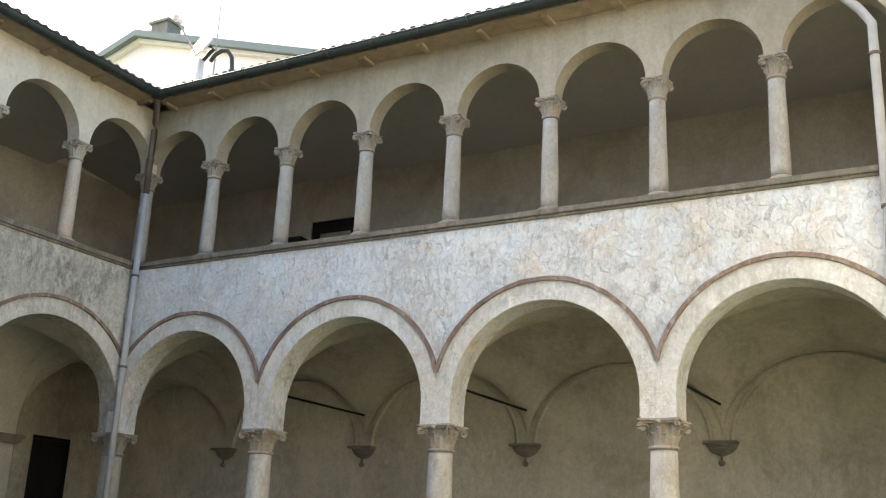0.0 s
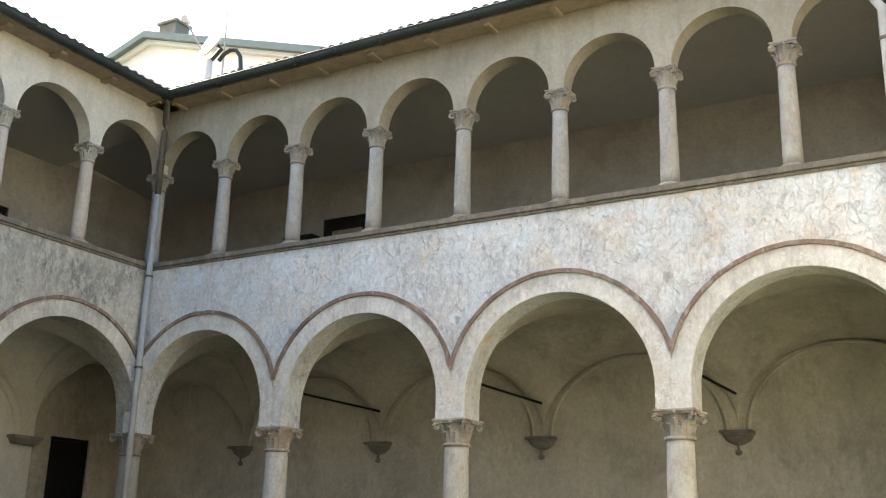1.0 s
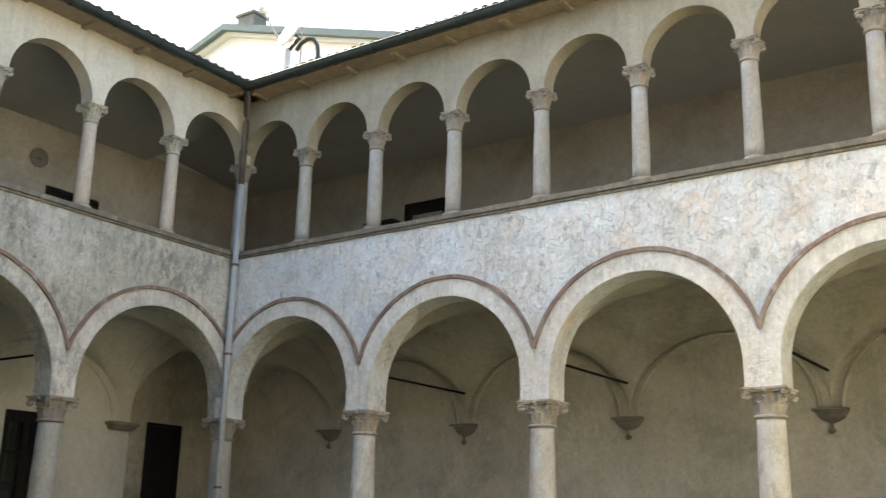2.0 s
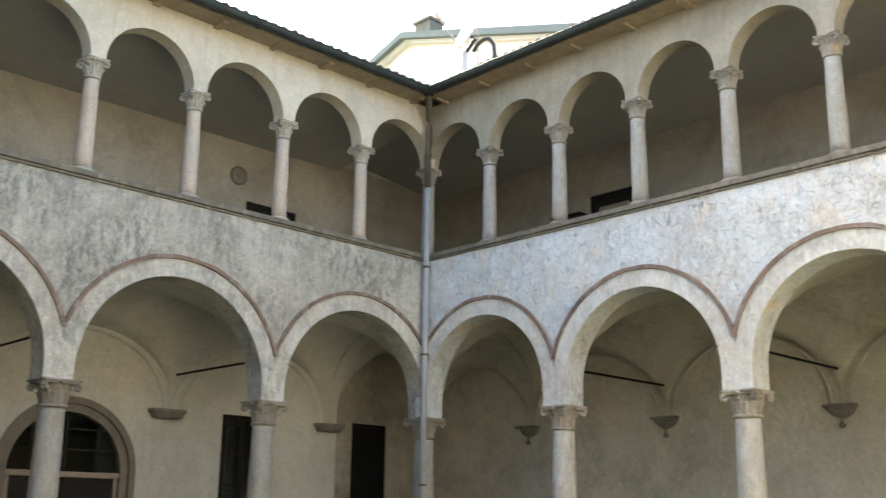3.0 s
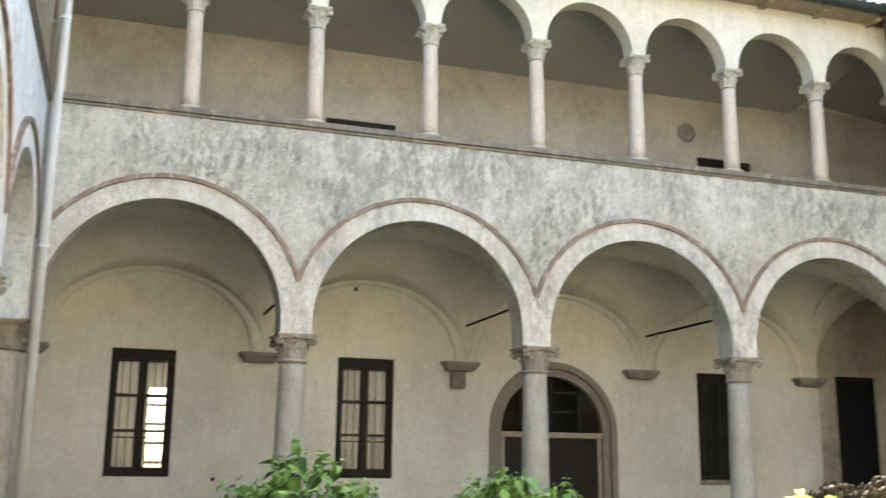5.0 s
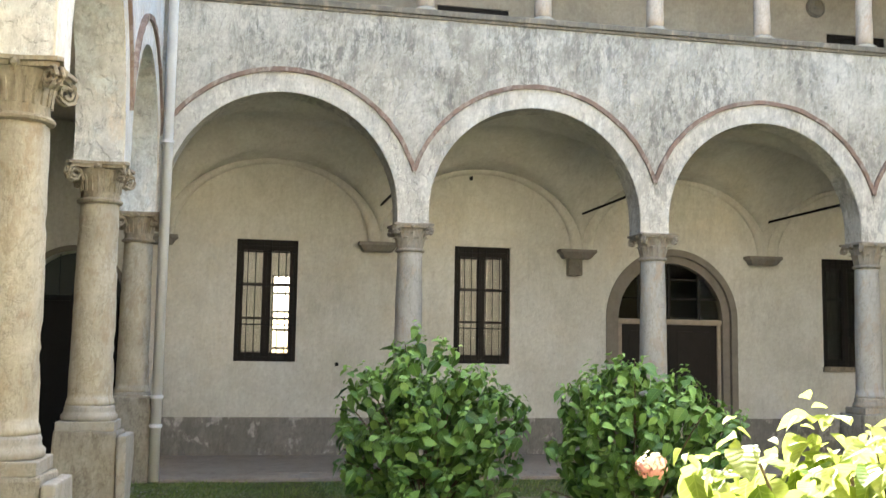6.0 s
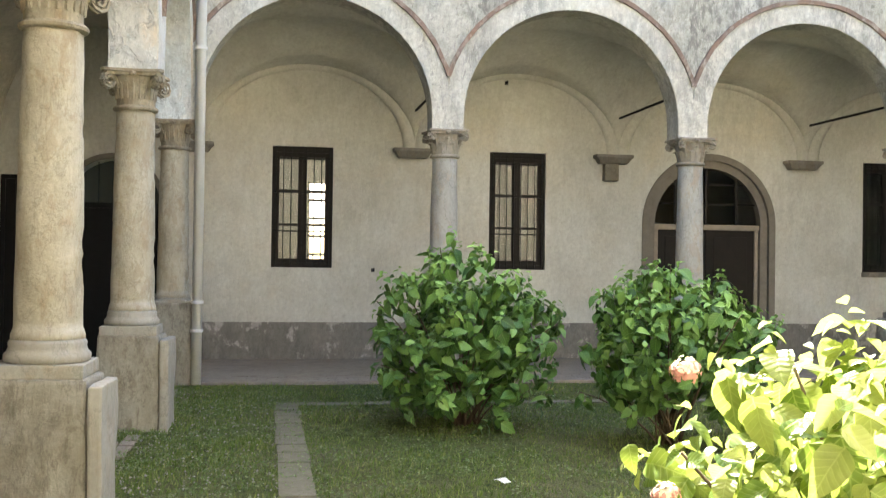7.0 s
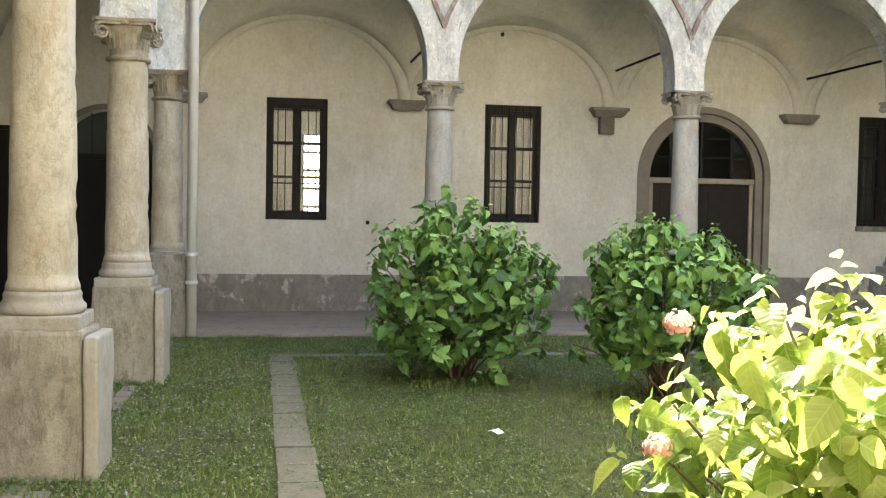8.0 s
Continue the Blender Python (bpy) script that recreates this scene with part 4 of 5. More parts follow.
sy = south(0.36, -0.36, 0)[1]
downpipe(corner_pipe(0.36, sy, 1, 1, (0.60, sy + 0.25)), 0.068, (7.6, 4.4, 1.0, 0.62), (-0.2, -0.2, 0), "pale grey zinc downpipe in the corner of the court", M_PALEPIPE)
downpipe([(12.2, -0.62, 9.73), (12.28, -0.60, 9.62), (13.08, -0.30, 8.78), (13.21, -0.30, 8.55), (13.21, -0.30, 8.0), (13.21, -0.30, GROUND + 0.02)], 0.062, (8.1, 6.0, 3.0), (0, 0.15, 0), "grey zinc downpipe bending from the gutter")


def add_at(th, o):
    def add(nm, bm, mat, parent=th, lab="", smooth=False):
        bmesh.ops.translate(bm, vec=-o, verts=bm.verts)
        return part(nm, bm, mat, parent, lab, smooth)
    return add


# ---------- windows and doors of the west walk ----------
def window(name, u0, u1, z0, z1, label):
    o = Vector(west((u0 + u1) / 2, DEPTH + 0.1, z0))
    th = empty(name, Matrix.Translation(o))
    tagged(th, label, "window", kind="structure")

    def add(nm, bm, mat, parent=th, lab=""):
        bmesh.ops.translate(bm, vec=-o, verts=bm.verts)
        return part(nm, bm, mat, parent, lab)
    wf = DEPTH + 0.05
    add("frame_left", fbox(west, u1 - 0.06, wf, z0, u1, wf + 0.09, z1, 0.006), M_WOOD)
    add("frame_right", fbox(west, u0, wf, z0, u0 + 0.06, wf + 0.09, z1, 0.006), M_WOOD)
    add("frame_top", fbox(west, u0 + 0.06, wf, z1 - 0.10, u1 - 0.06, wf + 0.09, z1, 0.006), M_WOOD)
    add("frame_bottom", fbox(west, u0 + 0.06, wf, z0, u1 - 0.06, wf + 0.09, z0 + 0.08, 0.006), M_WOOD)
    mid = (u0 + u1) / 2
    for side, (a, b_) in (("l", (mid, u1 - 0.06)), ("r", (u0 + 0.06, mid))):
        bm = fbox(west, a, wf + 0.02, z0 + 0.08, a + 0.07, wf + 0.07, z1 - 0.10, 0.004)
        for rect in ((b_ - 0.06, b_, z0 + 0.08, z1 - 0.10), (a + 0.07, b_ - 0.06, z0 + 0.08, z0 + 0.15), (a + 0.07, b_ - 0.06, z1 - 0.18, z1 - 0.10)):
            k = fbox(west, rect[0], wf + 0.02, rect[2], rect[1], wf + 0.07, rect[3])
            me = bpy.data.meshes.new("tmp")
            k.to_mesh(me)
            k.free()
            bm.from_mesh(me)
            bpy.data.meshes.remove(me)
        leaf = add("casement", bm, M_WOOD)
        rows = 3
        gz0, gz1 = z0 + 0.15, z1 - 0.18
        for i in range(rows):
            za, zb = gz0 + (gz1 - gz0) * i / rows, gz0 + (gz1 - gz0) * (i + 1) / rows
            if i:
                add("glazing_bar", fbox(west, a + 0.07, wf + 0.025, za - 0.022, b_ - 0.06, wf + 0.065, za + 0.022), M_WOOD, leaf)
            pn = add("pane", fbox(west, a + 0.068, wf + 0.042, za + 0.012, b_ - 0.058, wf + 0.047, zb - 0.012), M_GLASS, leaf)
            pn.visible_shadow = False
    for i in range(8):
        u = u0 + (u1 - u0) * (i + 0.5) / 8
        add("iron_bar", tube([west(u, DEPTH + 0.02, z0 + 0.005), west(u, DEPTH + 0.02, z1 - 0.005)], 0.008, 6), M_IRON)
    for q in (0.3, 0.62, 0.9):
        z = z0 + (z1 - z0) * q
        add("iron_cross_bar", fbox(west, u0 + 0.004, DEPTH + 0.01, z - 0.01, u1 - 0.004, DEPTH + 0.03, z + 0.01), M_IRON)
    return th


def room_window(name, u0, u1, z0, z1, rows, label):
    """Window on the far side of a room, seen through the front one."""
    o = Vector(west((u0 + u1) / 2, 8.5, z0))
    th = empty(name, Matrix.Translation(o))
    tagged(th, label, "window", kind="structure")
    add = add_at(th, o)
    for a, b_ in ((u0, u0 + 0.05), (u1 - 0.05, u1)):
        add("frame", fbox(west, a, 8.45, z0, b_, 8.53, z1), M_WOOD)
    for i in range(rows + 1):
        z = z0 + (z1 - z0) * i / rows
        add("glazing_bar", fbox(west, u0 + 0.05, 8.455, z - 0.03, u1 - 0.05, 8.525, z + 0.03), M_WOOD)


room_window("window_4", 12.08, 12.58, 1.3, 3.3, 5, "bright narrow window across the dim room")
window("window_1", *WIN1, "dark wooden casement window behind iron bars")
window("window_2", *WIN2, "dark wooden casement window behind iron bars")
window("window_3", *WIN3, "dark wooden window with unlit panes behind bars")


# arched doorway with a fanlight
a, b_, zf, zs = ARCH_DOOR
c, r = (a + b_) / 2, (b_ - a) / 2
o = Vector(west(c, DEPTH + 0.1, GROUND))
door = empty("door_1", Matrix.Translation(o))
tagged(door, "dark double door under an arched glazed fanlight", "door", kind="structure")
add = add_at(door, o)
add("surround", arc_band(west, c, zs, r - 0.02, r + 0.10, DEPTH - 0.018, DEPTH + 0.1, GROUND + 0.03), M_BROWN, lab="brown painted arched surround")
add("inner_reveal", arc_band(west, c, zs, r - 0.16, r - 0.02, DEPTH + 0.06, DEPTH + 0.3, GROUND + 0.03), M_BROWN)
add("transom", fbox(west, a + 0.1, DEPTH + 0.10, zs - 0.10, b_ - 0.1, DEPTH + 0.22, zs, 0.01), M_RAIL, lab="weathered pale timber transom")
for u in (a + 0.17, b_ - 0.25):
    add("door_post", fbox(west, u, DEPTH + 0.12, GROUND + 0.03, u + 0.07, DEPTH + 0.2, zs - 0.1, 0.006), M_RAIL)
for u0, u1 in ((a + 0.24, c - 0.004), (c + 0.004, b_ - 0.25)):
    leaf = add("door_leaf", fbox(west, u0, DEPTH + 0.15, GROUND + 0.04, u1, DEPTH + 0.19, zs - 0.1, 0.004), M_WOOD)
    for za, zb in ((0.1, 0.95), (1.05, 2.1)):
        add("door_panel", fbox(west, u0 + 0.14, DEPTH + 0.135, za, u1 - 0.14, DEPTH + 0.152, zb, 0.01), M_WOOD, leaf)
for q in (-0.5, 0.0, 0.5):
    u, h = c + q * r, math.sqrt((r - 0.15) ** 2 - (q * r) ** 2)
    add("fanlight_bar", fbox(west, u - 0.02, DEPTH + 0.15, zs, u + 0.02, DEPTH + 0.182, zs + h), M_WOOD)
for q in (0.32, 0.62):
    h = math.sqrt((r - 0.15) ** 2 - (q * r) ** 2)
    add("fanlight_rail", fbox(west, c - h, DEPTH + 0.152, zs + q * r - 0.012, c + h, DEPTH + 0.180, zs + q * r + 0.012), M_WOOD)
bm = bmesh.new()
arc = [(c - (r - 0.15) * math.cos(math.pi * i / 24), zs + (r - 0.15) * math.sin(math.pi * i / 24)) for i in range(25)]
for w in (DEPTH + 0.185, DEPTH + 0.19):
    bm.faces.new([bm.verts.new(west(u, w, z)) for u, z in arc])
pn = add("fanlight_pane", bm, M_GLASS)
pn.visible_shadow = False


def plank_door(name, F, u0, u1, z0, z1, label, depth=0.1, mat=M_WOOD):
    o = Vector(F((u0 + u1) / 2, DEPTH + depth, z0))
    th = empty(name, Matrix.Translation(o))
    tagged(th, label, "door", kind="structure")
    add = add_at(th, o)
    n = 4
    for i in range(n):
        a, b_ = u0 + 0.07 + (u1 - u0 - 0.14) * i / n, u0 + 0.07 + (u1 - u0 - 0.14) * (i + 1) / n
        add("plank", fbox(F, a + 0.003, DEPTH + depth + 0.01, z0 + 0.03, b_ - 0.003, DEPTH + depth + 0.05, z1 - 0.07, 0.004), mat)
    for a, b_ in ((u0, u0 + 0.07), (u1 - 0.07, u1)):
        add("jamb", fbox(F, a, DEPTH + depth - 0.03, z0, b_, DEPTH + depth + 0.07, z1), mat)
    add("head", fbox(F, u0 + 0.07, DEPTH + depth - 0.03, z1 - 0.07, u1 - 0.07, DEPTH + depth + 0.07, z1), mat)
    return th


plank_door("door_2", west, *DOOR_B, "tall black painted plank door", 0.06, M_IRON)
plank_door("door_7", west, *GATE_2, "black painted gate at the end of the walk", 0.06, M_IRON)
plank_door("door_3", west, *GAL_B1, "dark wooden gallery door", 0.05)
plank_door("door_4", west, *GAL_B2, "dark wooden gallery door", 0.05)
plank_door("door_5", north, *GAL_A, "dark brown wooden gallery door", 0.05)
tagged(obj("door_board", fbox(north, 2.0, DEPTH - 0.06, 6.1, 2.74, DEPTH + 0.0, 7.91, 0.01), M_RAIL), "weathered grey board leaning across the gallery door", "board")
o = Vector(north(1.33, DEPTH - 0.2, 6.1))
cup = empty("cupboard", Matrix.Translation(o))
tagged(cup, "low black wooden cupboard beside the gallery door", "cupboard")
add = add_at(cup, o)
add("body", fbox(north, 0.97, DEPTH - 0.34, 6.1, 1.69, DEPTH - 0.02, 7.78, 0.01), M_WOOD)
add("top", fbox(north, 0.94, DEPTH - 0.36, 7.78, 1.71, DEPTH - 0.02, 7.82, 0.008), M_WOOD)
for a in (0.99, 1.34):
    add("cupboard_door", fbox(north, a, DEPTH - 0.36, 6.2, a + 0.33, DEPTH - 0.341, 7.72, 0.006), M_WOOD)
# masonry below the third window
tagged(obj("sill_block", fbox(west, 1.56, DEPTH - 0.05, 1.40, 2.55, DEPTH + 0.04, 1.495, 0.01), M_SILL), "grey stone window sill", "sill", kind="structure")

# barred gate at the end of the south walk
a, b_, zf, zs = GATE
c, r = (a + b_) / 2, (b_ - a) / 2
o = Vector(west(c, DEPTH + 0.1, GROUND))
gate = empty("door_6", Matrix.Translation(o))
tagged(gate, "black double gate under a barred arched fanlight", "gate", kind="structure")
add = add_at(gate, o)
for u0, u1 in ((a + 0.01, c - 0.005), (c + 0.005, b_ - 0.01)):
    add("gate_leaf", fbox(west, u0, DEPTH + 0.12, GROUND + 0.03, u1, DEPTH + 0.17, zs - 0.06, 0.005), M_IRON)
add("transom", fbox(west, a, DEPTH + 0.1, zs - 0.06, b_, DEPTH + 0.2, zs + 0.03, 0.005), M_IRON)
for i in range(1, 6):
    u = a + (b_ - a) * i / 6
    add("grille_bar", tube([west(u, DEPTH + 0.15, zs + 0.03), west(u, DEPTH + 0.15, zs + math.sqrt(r * r - (u - c) ** 2) - 0.01)], 0.012, 6), M_IRON)
add("surround", arc_band(west, c, zs, r, r + 0.09, DEPTH - 0.02, DEPTH + 0.02, GROUND + 0.03), M_BROWN)

# round plaque and a small dark vent on the gallery wall
bm = lathe([(0.20, 0), (0.20, 0.03), (0.17, 0.05), (0.15, 0.035), (0.05, 0.03), (0.03, 0.05)], 24)
bmesh.ops.rotate(bm, cent=(0, 0, 0), matrix=Matrix.Rotation(radians(90), 3, "Y"), verts=bm.verts)
bmesh.ops.translate(bm, vec=(-DEPTH + 0.012, -2.55, 8.42), verts=bm.verts)
tagged(obj("wall_medallion", bm, M_CORBEL), "round dark stone medallion on the gallery wall", "medallion")


# ---------- the house behind and the dish on the roof ----------
HA = -8.55                   # ridge of the gable
house = empty("house", Matrix.Translation((HA, 7.0, GROUND)))
tagged(house, "pale pink plastered gabled house rising behind the roofs", "house")
o = Vector((HA, 7.0, GROUND))
HX0, HX1, HR, SL = -16.4, -1.3, 16.70, 0.315
bm = bmesh.new()
gable = [(HX0, GROUND), (HX1, GROUND), (HX1, HR - SL * (HX1 - HA)), (HA, HR), (HX0, HR - SL * (HA - HX0))]
f0 = [bm.verts.new((x, 7.0, z)) for x, z in gable]
f1 = [bm.verts.new((x, 17.0, z)) for x, z in gable]
bm.faces.new(f0)
bm.faces.new(f1[::-1])
for i in range(5):
    bm.faces.new((f0[i], f0[(i + 1) % 5], f1[(i + 1) % 5], f1[i]))
add = add_at(house, o)
add("wall", bm, M_HOUSE)
for sgn, xe in ((1, HX1 + 0.35), (-1, HX0 - 0.35)):
    bm = bmesh.new()
    ze = HR - SL * abs(xe - HA)
    vs = []
    for y in (6.62, 17.3):
        vs.append([(HA, y, HR + 0.02), (xe, y, ze + 0.02), (xe, y, ze + 0.24), (HA, y, HR + 0.24), (HA, y, HR + 0.02)])
    grid_faces(bm, vs)
    for row in vs:
        bm.faces.new([bm.verts.new(p) for p in row[:4]])
    bmesh.ops.remove_doubles(bm, verts=bm.verts, dist=0.001)
    add("roof_slope", bm, M_FASCIA, lab="grey-green roof edge")
    bm = bmesh.new()
    grid_faces(bm, [[(HA, 6.8, HR - 0.1), (xe, 6.8, ze - 0.1), (xe, 6.8, ze + 0.018), (HA, 6.8, HR + 0.018), (HA, 6.8, HR - 0.1)],
                    [(HA, 6.99, HR - 0.1), (xe, 6.99, ze - 0.1), (xe, 6.99, ze + 0.018), (HA, 6.99, HR + 0.018), (HA, 6.99, HR - 0.1)]])
    for y in (6.8, 6.99):
        bm.faces.new([bm.verts.new(p) for p in ((HA, y, HR - 0.1), (xe, y, ze - 0.1), (xe, y, ze + 0.018), (HA, y, HR + 0.018))])
    bmesh.ops.remove_doubles(bm, verts=bm.verts, dist=0.0005)
    add("verge_board", bm, M_DISH, lab="pale verge board")
add("roof_tail", box(HX1 + 0.3, 7.0, 14.05, HX1 + 1.9, 8.2, 14.4, 0.02), M_FASCIA)
chim = add("chimney", box(-8.40, 7.1, 16.3, -7.68, 7.7, 17.28, 0.02), M_CORBEL, lab="weathered grey chimney stack")
add("chimney_cap", box(-8.46, 7.03, 17.28, -7.62, 7.77, 17.38, 0.02), M_CORBEL, chim)
for x in (-8.28, -8.02):
    add("chimney_pot", box(x - 0.1, 7.25, 17.38, x + 0.1, 7.55, 17.55, 0.03), M_CORBEL, chim)

o = Vector((-0.33, 1.3, 10.6))
dish = empty("satellite_dish", Matrix.Translation(o))
tagged(dish, "white satellite dish on a post above the roof tiles", "satellite dish")
add = add_at(dish, o)
add("post", tube([(-0.33, 1.3, 10.5), (-0.33, 1.3, 11.62)], 0.10, 12), M_DISH, smooth=True)
nrm = Vector((-0.28, -0.88, 0.38)).normalized()
cen = Vector((-0.08, 1.22, 11.92))
bm = bmesh.new()
up = nrm.cross(Vector((0, 0, 1))).cross(nrm).normalized()
sd = nrm.cross(up)
rows = []
for q in (0.02, 0.25, 0.5, 0.75, 1.0):
    rows.append([cen + (up * math.sin(6.2832 * i / 28) * 0.44 + sd * math.cos(6.2832 * i / 28) * 0.42) * q + nrm * 0.11 * q * q for i in range(29)])
for q in (1.0, 0.75, 0.5, 0.25, 0.02):
    rows.append([cen + (up * math.sin(6.2832 * i / 28) * 0.44 + sd * math.cos(6.2832 * i / 28) * 0.42) * q + nrm * (0.11 * q * q - 0.015) for i in range(29)])
grid_faces(bm, rows)
add("reflector", bm, M_DISH, smooth=True)
lnb = cen + nrm * 0.85 - up * 0.02
add("feed_arm", tube([cen - up * 0.42 + nrm * 0.08, lnb], 0.022, 6), M_PIPE)
bm = bmesh.new()
bmesh.ops.create_icosphere(bm, subdivisions=2, radius=0.085, matrix=Matrix.Translation(lnb))
add_tube(bm, [lnb, lnb - nrm * 0.16], 0.05, 10)
add("receiver", bm, M_DISH, smooth=True)
add("bracket", tube([cen - nrm * 0.02, cen - nrm * 0.16, Vector((-0.33, 1.3, 11.55))], 0.05, 8), M_GUTTER)
o = Vector((0.3, 1.4, 10.6))
hose = empty("roof_conduit", Matrix.Translation(o))
tagged(hose, "curved dark cable conduit rising from the roof", "conduit")
add = add_at(hose, o)
pts = [(0.62, 1.3, 10.5), (0.62, 1.3, 11.2), (0.58, 1.3, 11.5), (0.45, 1.3, 11.68), (0.28, 1.3, 11.72), (0.12, 1.28, 11.65), (0.02, 1.25, 11.5)]
add("tube", tube(pts, 0.045, 8), M_GUTTER, smooth=True)
add("joint", tube([(0.62, 1.3, 11.08), (0.62, 1.3, 11.2)], 0.07, 8), M_GUTTER)
ob = obj("mast", tube([(0.1, 1.3, 10.5), (0.1, 1.3, 12.2), (0.06, 1.3, 14.2)], 0.022, 6, 0.6), M_PIPE)
tagged(ob, "thin metal aerial mast on the roof", "aerial")

# ---------- plants ----------
LEAF_ROWS = ((0.0, 0.05), (0.05, 0.10), (0.14, 0.62), (0.30, 0.96), (0.48, 1.0), (0.66, 0.82), (0.82, 0.50), (0.93, 0.20), (1.0, 0.015))


def leaf_mesh(name, L, W, bend, fold, mat, seed, young=0.0):
    """Broad pointed leaf, folded along its midrib; 'blade' keeps place across and along it."""
    rnd = random.Random(seed)
    bm = bmesh.new()
    rows = []
    for q, w in LEAF_ROWS:
        y, z, x = L * q, -bend * q * q * L, W / 2 * w
        j = rnd.uniform(-0.04, 0.04) * W
        lift = fold * x
        rows.append([(-x + j, y - 0.05 * L * w, z + lift + rnd.uniform(-.03, .03) * W), (-x * 0.5 + j * 0.8, y, z + lift * 0.62), (j * 0.5, y, z),
                     (x * 0.5 + j * 0.8, y, z + lift * 0.62), (x + j, y - 0.05 * L * w, z + lift * rnd.uniform(0.7, 1.3))])
    grid_faces(bm, rows)
    me = bpy.data.meshes.new(name)
    bm.to_mesh(me)
    bm.free()
    blade = [(a * w, q, young) for q, w in LEAF_ROWS for a in (-1.0, -0.5, 0.0, 0.5, 1.0)]
    me.attributes.new("blade", "FLOAT_VECTOR", "POINT").data.foreach_set("vector", [c for p in blade for c in p])
    me.materials.append(mat)
    me.polygons.foreach_set("use_smooth", [True] * len(me.polygons))
    return me


def bush(name, centre, rx, ry, rz, z_mid, n_stems, n_leaf, n_parts, L, mat, label, seed, low=0.1):
    """A leafy shrub: stems from one foot, leaves in whorls at the shoot tips over an uneven crown."""
    rnd = random.Random(seed)
    th = empty(name, Matrix.Translation((centre[0], centre[1], GROUND)))
    tagged(th, label, "bush", group="hydrangea bushes")
    variants = [leaf_mesh("leaf", L * f, L * g, bd, fo, mat, seed + i, yo) for i, (f, g, bd, fo, yo) in
                enumerate(((1.0, 0.66, 0.35, 0.30, 0.0), (0.85, 0.58, 0.6, 0.22, 0.1), (1.12, 0.74, 0.28, 0.34, 0.0), (0.62, 0.40, 0.15, 0.5, 0.3), (0.72, 0.44, 0.2, 0.55, 1.0)))]
    foot = Vector((0, 0, 0.02))
    tips = []
    n_tips = n_leaf // 7
    for k in range(n_tips):
        # uneven shell with bulges
        for _ in range(40):
            a, cz = rnd.uniform(0, 2 * math.pi), rnd.uniform(-0.85, 1.0)
            d = Vector((math.cos(a) * math.sqrt(1 - cz * cz), math.sin(a) * math.sqrt(1 - cz * cz), cz))
            q = (0.98 + 0.40 * noise.noise(d * 2.1 + Vector((seed, 0, 0)))) * rnd.choice((1.1, 1.0, 1.0, 0.92, 0.8, 0.62))
            p = Vector((d.x * rx * q, d.y * ry * q, z_mid + d.z * rz * q))
            if p.z > low:
                break
        tips.append((p, d))
    mats = []
    for p, d in tips:
        whorl = rnd.randint(5, 9)
        a0 = rnd.uniform(0, 6.28)
        axis = (d * 0.8 + Vector((0, 0, 0.75)) + Vector((rnd.uniform(-.4, .4), rnd.uniform(-.4, .4), rnd.uniform(-.3, .3)))).normalized()
        rot = axis.to_track_quat("Z", "Y").to_matrix().to_4x4()
        for i in range(whorl):
            ang = a0 + i * 2.4
            pitch = rnd.uniform(-0.85, 0.45) - 0.09 * i
            m = Matrix.Translation(p - axis * (0.028 * i)) @ rot @ Matrix.Rotation(ang, 4, "Z") @ Matrix.Rotation(pitch, 4, "X") @ Matrix.Rotation(rnd.uniform(-.4, .4), 4, "Y")
            s = rnd.uniform(0.7, 1.15) * (1.0 if i > 1 else 0.6)
            v = 4 if i <= 2 and d.z > rnd.uniform(-0.1, 0.7) else rnd.choice((0, 0, 1, 1, 2, 3))
            mats.append((m @ Matrix.Scale(s, 4), v, p.x))
    rnd.shuffle(mats)
    for m, v, _ in mats[:n_parts]:
        share("leaf", variants[v], th, m)
    verts, faces = [], []
    src = [([tuple(x.co) for x in me.vertices], [tuple(f.vertices) for f in me.polygons]) for me in variants]
    for m, v, _ in mats[n_parts:]:
        base = len(verts)
        verts += [tuple(m @ Vector(c)) for c in src[v][0]]
        faces += [tuple(i + base for i in f) for f in src[v][1]]
    me = bpy.data.meshes.new("foliage")
    me.from_pydata(verts, [], faces)
    blade = [[a for p in v.attributes["blade"].data for a in p.vector] for v in variants]
    me.attributes.new("blade", "FLOAT_VECTOR", "POINT").data.foreach_set("vector", [a for _, v, _ in mats[n_parts:] for a in blade[v]])
    me.materials.append(mat)
    me.polygons.foreach_set("use_smooth", [True] * len(me.polygons))
    ob = share("foliage", me, th, Matrix())
    tagged(ob, kind="stuff")
    for k in range(n_stems):
        p, d = tips[(k * 7) % len(tips)]
        a = rnd.uniform(0, 6.28)
        f = foot + Vector((math.cos(a), math.sin(a), 0)) * rnd.uniform(0.02, 0.16)
        mid = f.lerp(p, 0.5) * 1.0
        mid.z += 0.18 * rz
        mid.x *= 0.8
        mid.y *= 0.8
        pts = [f * (1 - q) ** 2 + mid * 2 * q * (1 - q) + p * q * q for q in (0, 0.2, 0.4, 0.6, 0.8, 1.0)]
        part("stem", tube(pts, 0.011, 5, 0.45), M_STEM, th, smooth=True)
    return th


